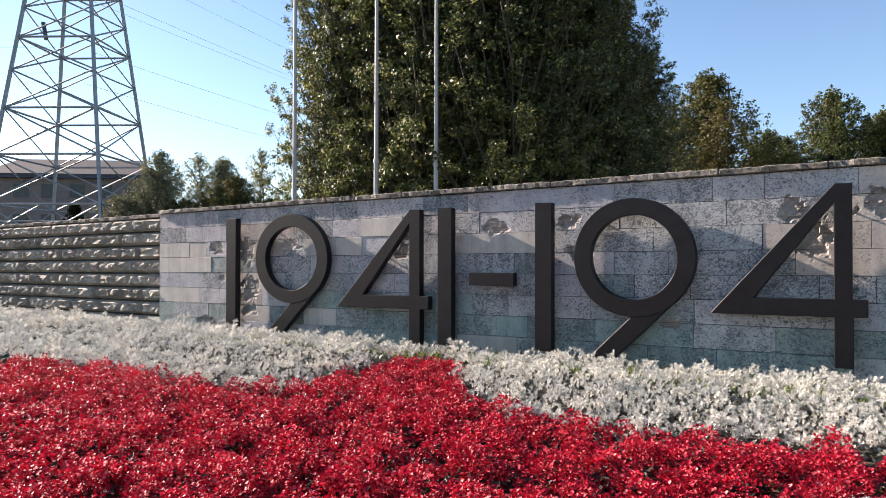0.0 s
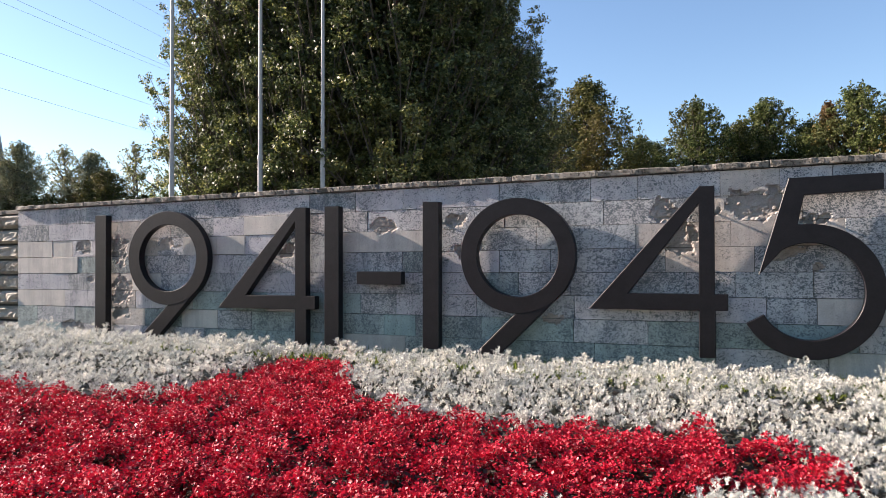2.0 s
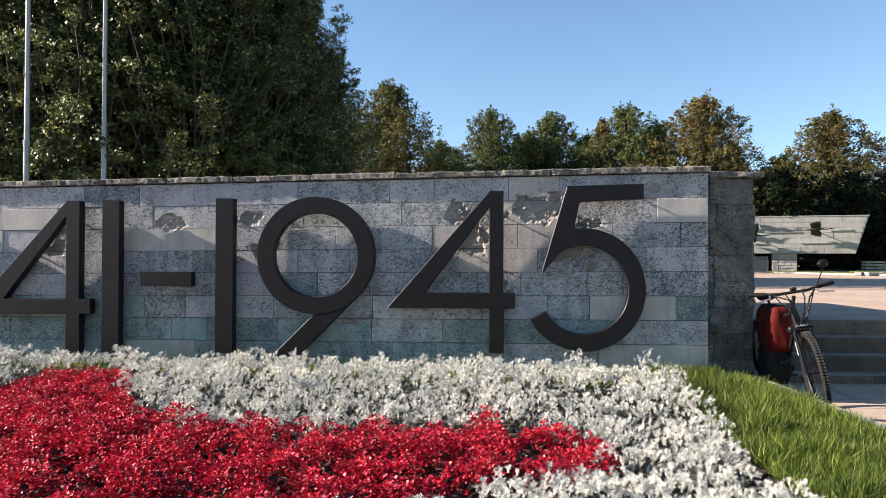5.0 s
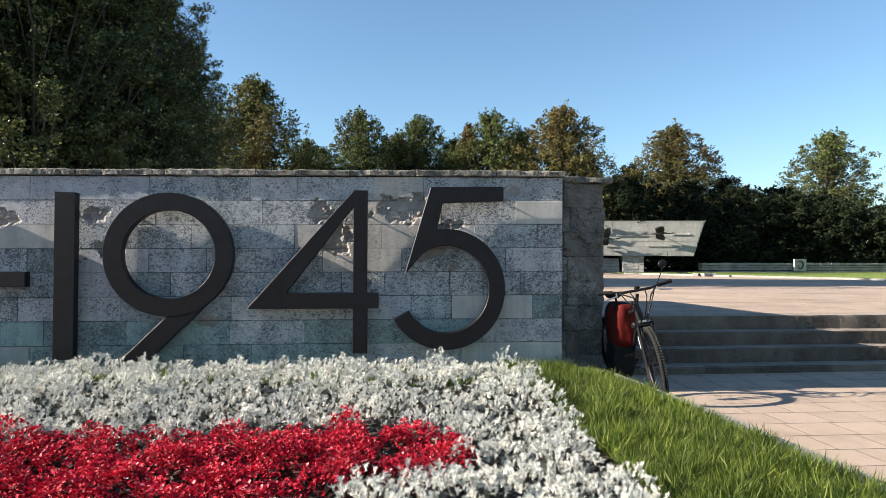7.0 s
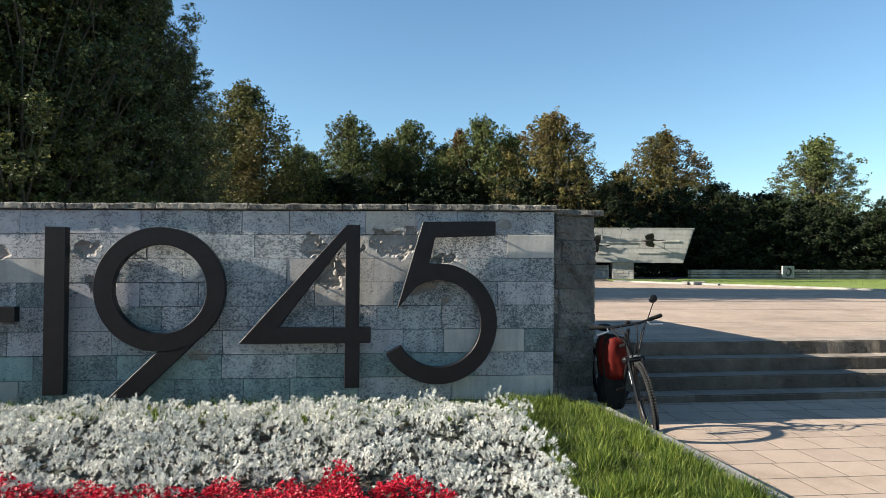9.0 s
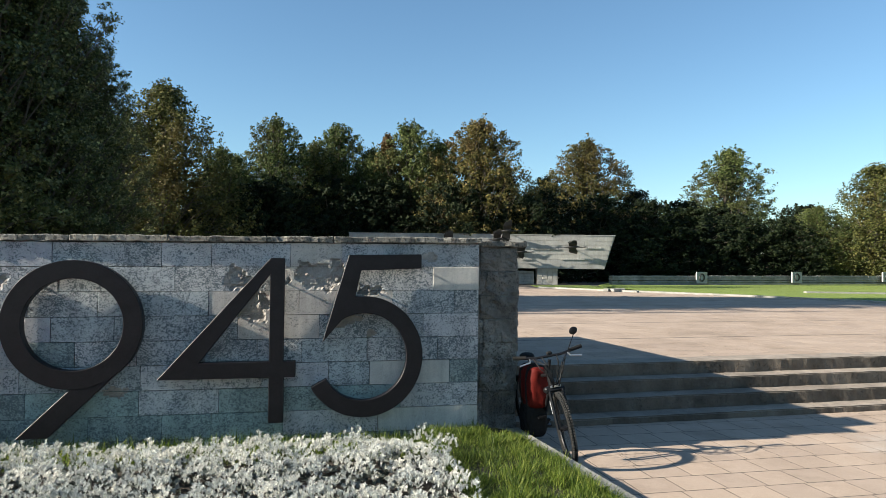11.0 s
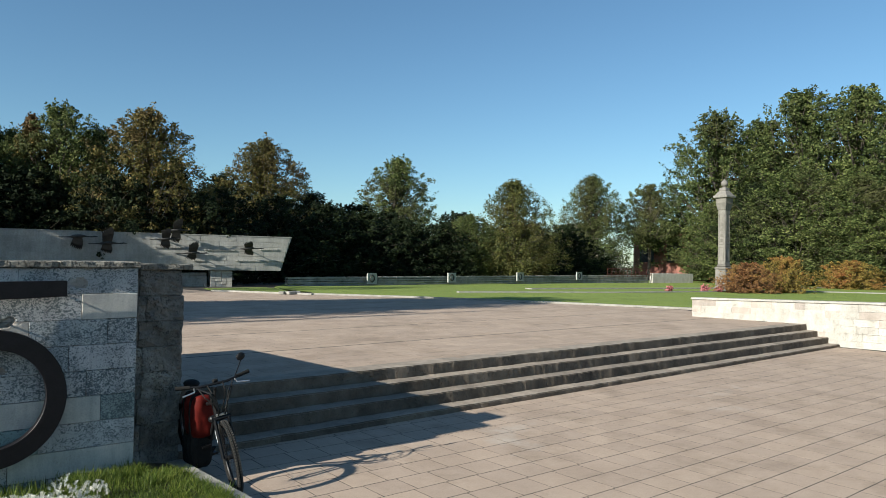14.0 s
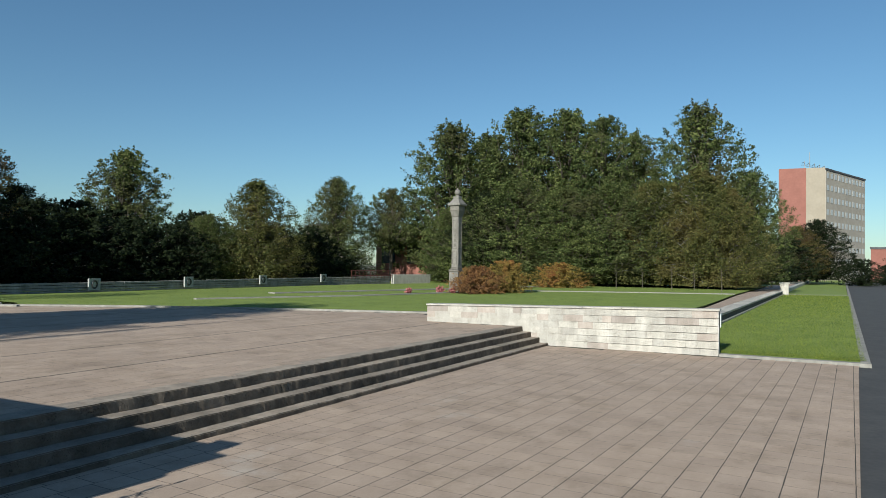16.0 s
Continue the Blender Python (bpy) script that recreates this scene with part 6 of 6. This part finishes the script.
for course in range(9):
    z1 = 1.998 - H * course
    x = -11.38
    while x < -0.01:
        w = min(rng.choice((0.42, 0.52, 0.62, 0.74, 0.88, 1.02)) * rng.uniform(0.92, 1.08), -x)
        if -x - w < 0.16:
            w = -x
        mid, zm = x + w / 2, z1 - H / 2
        smooth_one = (course > 0 and rng.random() < (0.10 if course < 4 else 0.05)) or (course == 1 and x > -0.9) or (course in (2, 3) and x < -10.6)
        brown = any(abs(mid - a) < c + 0.12 and abs(zm - b) < d + 0.06 for a, b, c, d, e in (SPALLS[3], SPALLS[4], SPALLS[5], SPALLS[8], SPALLS[9], SPALLS[11])) and rng.random() < 0.75
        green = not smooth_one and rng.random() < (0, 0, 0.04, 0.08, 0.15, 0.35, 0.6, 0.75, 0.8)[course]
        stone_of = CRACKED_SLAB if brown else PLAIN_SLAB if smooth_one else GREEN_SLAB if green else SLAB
        out = rng.uniform(-0.002, 0.003) + (0.006 if smooth_one and rng.random() < 0.4 else 0)
        a, b, c, d = x + 0.0022, x + w - 0.0022, z1 - H + 0.0022, z1 - 0.0022
        if any(a - h < cx < b + h and c - v < cz < d + v for cx, cz, h, v, deep in SPALLS):
            mesh, fresh = spalled_slab(a, b, c, d, out)
            ob = part("slab", mesh, stone_of, wall)
            ob.data.materials.append(BROKEN)
            ob.data.polygons.foreach_set("material_index", [int(f) for f in fresh])
        else:
            part("slab", sheared(box(bmesh.new(), a, b, -out, 0.04, c, d, 0.003)), stone_of, wall)
        x += w
# loose flakes still hanging on the broken places
for cx, cz, hw, hh, most in SPALLS[:9]:
    for k in range(4):
        bm = bmesh.new()
        bmesh.ops.create_icosphere(bm, subdivisions=1, radius=1.0)
        for v in bm.verts:
            v.co = v.co * rng.uniform(0.55, 1.25)
        bm.transform(Matrix.Translation((cx + rng.uniform(-0.8, 0.8) * hw, 0.012, cz + rng.uniform(-0.7, 0.7) * hh + SLOPE * cx)) @ Matrix.Rotation(rng.uniform(0, 6), 4, "Y") @ Matrix.Diagonal((rng.uniform(0.02, 0.05), rng.uniform(0.008, 0.016), rng.uniform(0.015, 0.032), 1)))
        part("broken_stone", bm, BROKEN, wall)
# rock-faced blocks of the wall on the left
for course in range(9):
    z1 = 1.955 - 0.225 * course
    x = -11.385
    while x > -20.4:
        w = rng.uniform(0.3, 0.62)
        bm = bmesh.new()
        nx, nz = 8, 5
        grid = []
        for i in range(nx + 1):
            row = []
            for k in range(nz + 1):
                px, pz = x - w + 0.006 + (w - 0.012) * i / nx, z1 - 0.225 + 0.022 + (0.225 - 0.03) * k / nz
                edge = min(i, nx - i, k, nz - k)
                dep = 0.10 if edge == 0 else 0.055 - 0.1 * abs(noise.noise(Vector((px * 6, course * 3.3, pz * 8)))) - 0.03 * rng.random()
                row.append(bm.verts.new((px, dep, pz)))
            grid.append(row)
        for i in range(nx):
            for k in range(nz):
                bm.faces.new((grid[i][k], grid[i + 1][k], grid[i + 1][k + 1], grid[i][k + 1]))
        border = [e for e in bm.edges if len(e.link_faces) == 1]
        got = bmesh.ops.extrude_edge_only(bm, edges=border)
        bmesh.ops.translate(bm, vec=(0, 0.05, 0), verts=[v for v in got["geom"] if isinstance(v, bmesh.types.BMVert)])
        part("rock_block", sheared(bm), ROUGH_STONE, wall_left)
        x -= w
# stones of the pier
for course in range(8):
    z1 = 1.976 - 0.25 * course
    cut = rng.choice((0.1, 0.14, 0.17, 0.36))
    for a, b in ((0.0, cut), (cut, 0.517)):
        bm = box(bmesh.new(), a + 0.0015, b - 0.0015, 0.245, 0.31, z1 - 0.249, z1 - 0.0015, 0.006)
        bmesh.ops.subdivide_edges(bm, edges=[e for e in bm.edges if e.calc_length() > 0.08], cuts=8, use_grid_fill=True)
        for v in bm.verts:
            if v.co.y < 0.28:
                v.co.y += 0.028 * noise.noise(v.co * 9) + 0.012 * noise.noise(v.co * 31) - 0.008
            v.co.x += 0.012 * noise.noise(v.co * 13 + Vector((3, 0, 0)))
        part("pier_stone", bm, PIER_STONE, wall_end)
    bm = box(bmesh.new(), 0.505, 0.527 + rng.uniform(0, 0.016), 0.25, 0.9, z1 - 0.249, z1 - 0.0015, 0.006)
    bmesh.ops.subdivide_edges(bm, edges=[e for e in bm.edges if e.calc_length() > 0.08], cuts=7, use_grid_fill=True)
    for v in bm.verts:
        if v.co.x > 0.52:
            v.co.x += 0.022 * noise.noise(v.co * 12) + 0.01 * noise.noise(v.co * 37)
    part("pier_stone", bm, PIER_STONE, wall_end)

# paving tiles in rows
pavement = bpy.data.objects["pavement"]
terrace = bpy.data.objects["terrace"]
TW, TD = 0.40, 0.376
tile_bm = box(bmesh.new(), 0.005, TW - 0.005, 0.006, TD - 0.006, -0.03, 0.0)
tile_mesh = bpy.data.meshes.new("tile")
tile_bm.to_mesh(tile_mesh)
tile_bm.free()
tile_mesh.materials.append(TILE)
ANG = -0.082
ca, sa = math.cos(ANG), math.sin(ANG)
rest_v, rest_f, made_tiles = [], [], 0


def add_rest(store_v, store_f, corners, z):
    k = len(store_v)
    for (x, y) in corners:
        store_v.append((x, y, z))
    for (x, y) in corners:
        store_v.append((x, y, z - 0.03))
    store_f += [(k, k + 1, k + 2, k + 3), (k, k + 4, k + 5, k + 1), (k + 1, k + 5, k + 6, k + 2), (k + 2, k + 6, k + 7, k + 3), (k + 3, k + 7, k + 4, k)]


def edge_of_road(x):
    return float(np.interp(x, (-14, 6.8, 9.3, 17.6, 19.6), (-5.85, -7.66, -7.88, -8.62, -8.80)))


PAVE = [(0.56, 1.2), (19.55, 0.4), (19.6, -5.15), (19.65, -9.3), (17.6, -9.1), (6.8, -8.2), (-14, -6.4), (-14, -5.6), (-4.9, -6.5), (0.3, -5.6), (0.4, -4.0), (0.5, -2.0), (0.56, 0.2)]
for i in range(-36, 50):
    for k in range(-26, 8):
        lx, ly = 0.56 + i * TW + 0.05 * ((k * 7) % 3), 0.065 + k * TD
        x, y = 0.56 + (lx - 0.56) * ca - ly * sa, (lx - 0.56) * sa + ly * ca
        mid = np.array([[x + 0.25 * ca - 0.2 * sa, y + 0.25 * sa + 0.2 * ca]])
        if not inside(mid, PAVE)[0]:
            continue
        if mid[0, 1] < edge_of_road(mid[0, 0]) - 0.21:
            continue
        dz = PAVE_Z + rng.uniform(-0.0002, 0.0002)
        if made_tiles < 300 and 0.5 < mid[0, 0] < 9.0 and -5.4 < mid[0, 1] < 0.9:
            ob = new("tile", tile_mesh)
            ob.parent = pavement
            ob.location, ob.rotation_euler = (x, y, dz), (0, 0, ANG + rng.uniform(-0.004, 0.004))
            made_tiles += 1
        else:
            cs = [(x + u * ca - v * sa, y + u * sa + v * ca) for u, v in ((0.005 + rng.uniform(-0.002, 0.003), 0.006 + rng.uniform(-0.003, 0.003)), (TW - 0.005, 0.006 + rng.uniform(-0.003, 0.003)), (TW - 0.005, TD - 0.006), (0.005, TD - 0.006 + rng.uniform(-0.003, 0.003)))]
            add_rest(rest_v, rest_f, [(u, max(v, edge_of_road(u))) for u, v in cs], dz)
part("paving_tiles", raw_mesh("paving_tiles", np.array(rest_v), np.array(rest_f)), TILE, pavement)["kind"] = "stuff"
rest_v, rest_f = [], []
EDGE = [(0.6, 2.05), (19.5, 1.2), (19.5, 4.3), (20.0, 4.4), (23.0, 6.1), (21.5, 11.1), (18.7, 18.1), (15.7, 23.0), (13.4, 27.2), (13.0, 31), (-8, 31), (-8, 5.2), (0.6, 5.0)]
TB = -0.047
cb, sb = math.cos(TB), math.sin(TB)
bm = box(bmesh.new(), 0.004, 0.496, 0.005, 0.415, -0.03, 0.0)
slab_tile = bpy.data.meshes.new("tile")
bm.to_mesh(slab_tile)
bm.free()
slab_tile.materials.append(TILE)
near_tiles = 0
for i in range(-16, 52):
    for k in range(0, 76):
        lx, ly = i * 0.5 + (0.25 if k % 2 else 0), 1.74 + k * 0.42 + 0.045 * (k // 7)
        x, y = 0.55 + lx * cb - ly * sb, 0.56 - 0.5 + lx * sb + ly * cb - 0.2
        if not inside(np.array([[x + 0.25, y + 0.2]]), EDGE)[0]:
            continue
        z = TERRACE + rng.uniform(-0.0002, 0.0002)
        if near_tiles < 300 and k < 11 and 0.7 < x < 14.0:
            ob = new("tile", slab_tile)
            ob.parent = terrace
            ob.location, ob.rotation_euler = (x, y, z), (0, 0, TB)
            near_tiles += 1
            continue
        cs = [(x + u * cb - v * sb, y + u * sb + v * cb) for u, v in ((0.004, 0.005), (0.496, 0.005), (0.496, 0.415), (0.004, 0.415))]
        add_rest(rest_v, rest_f, cs, z)
part("paving_tiles", raw_mesh("paving_tiles", np.array(rest_v), np.array(rest_f)), TILE, terrace)["kind"] = "stuff"
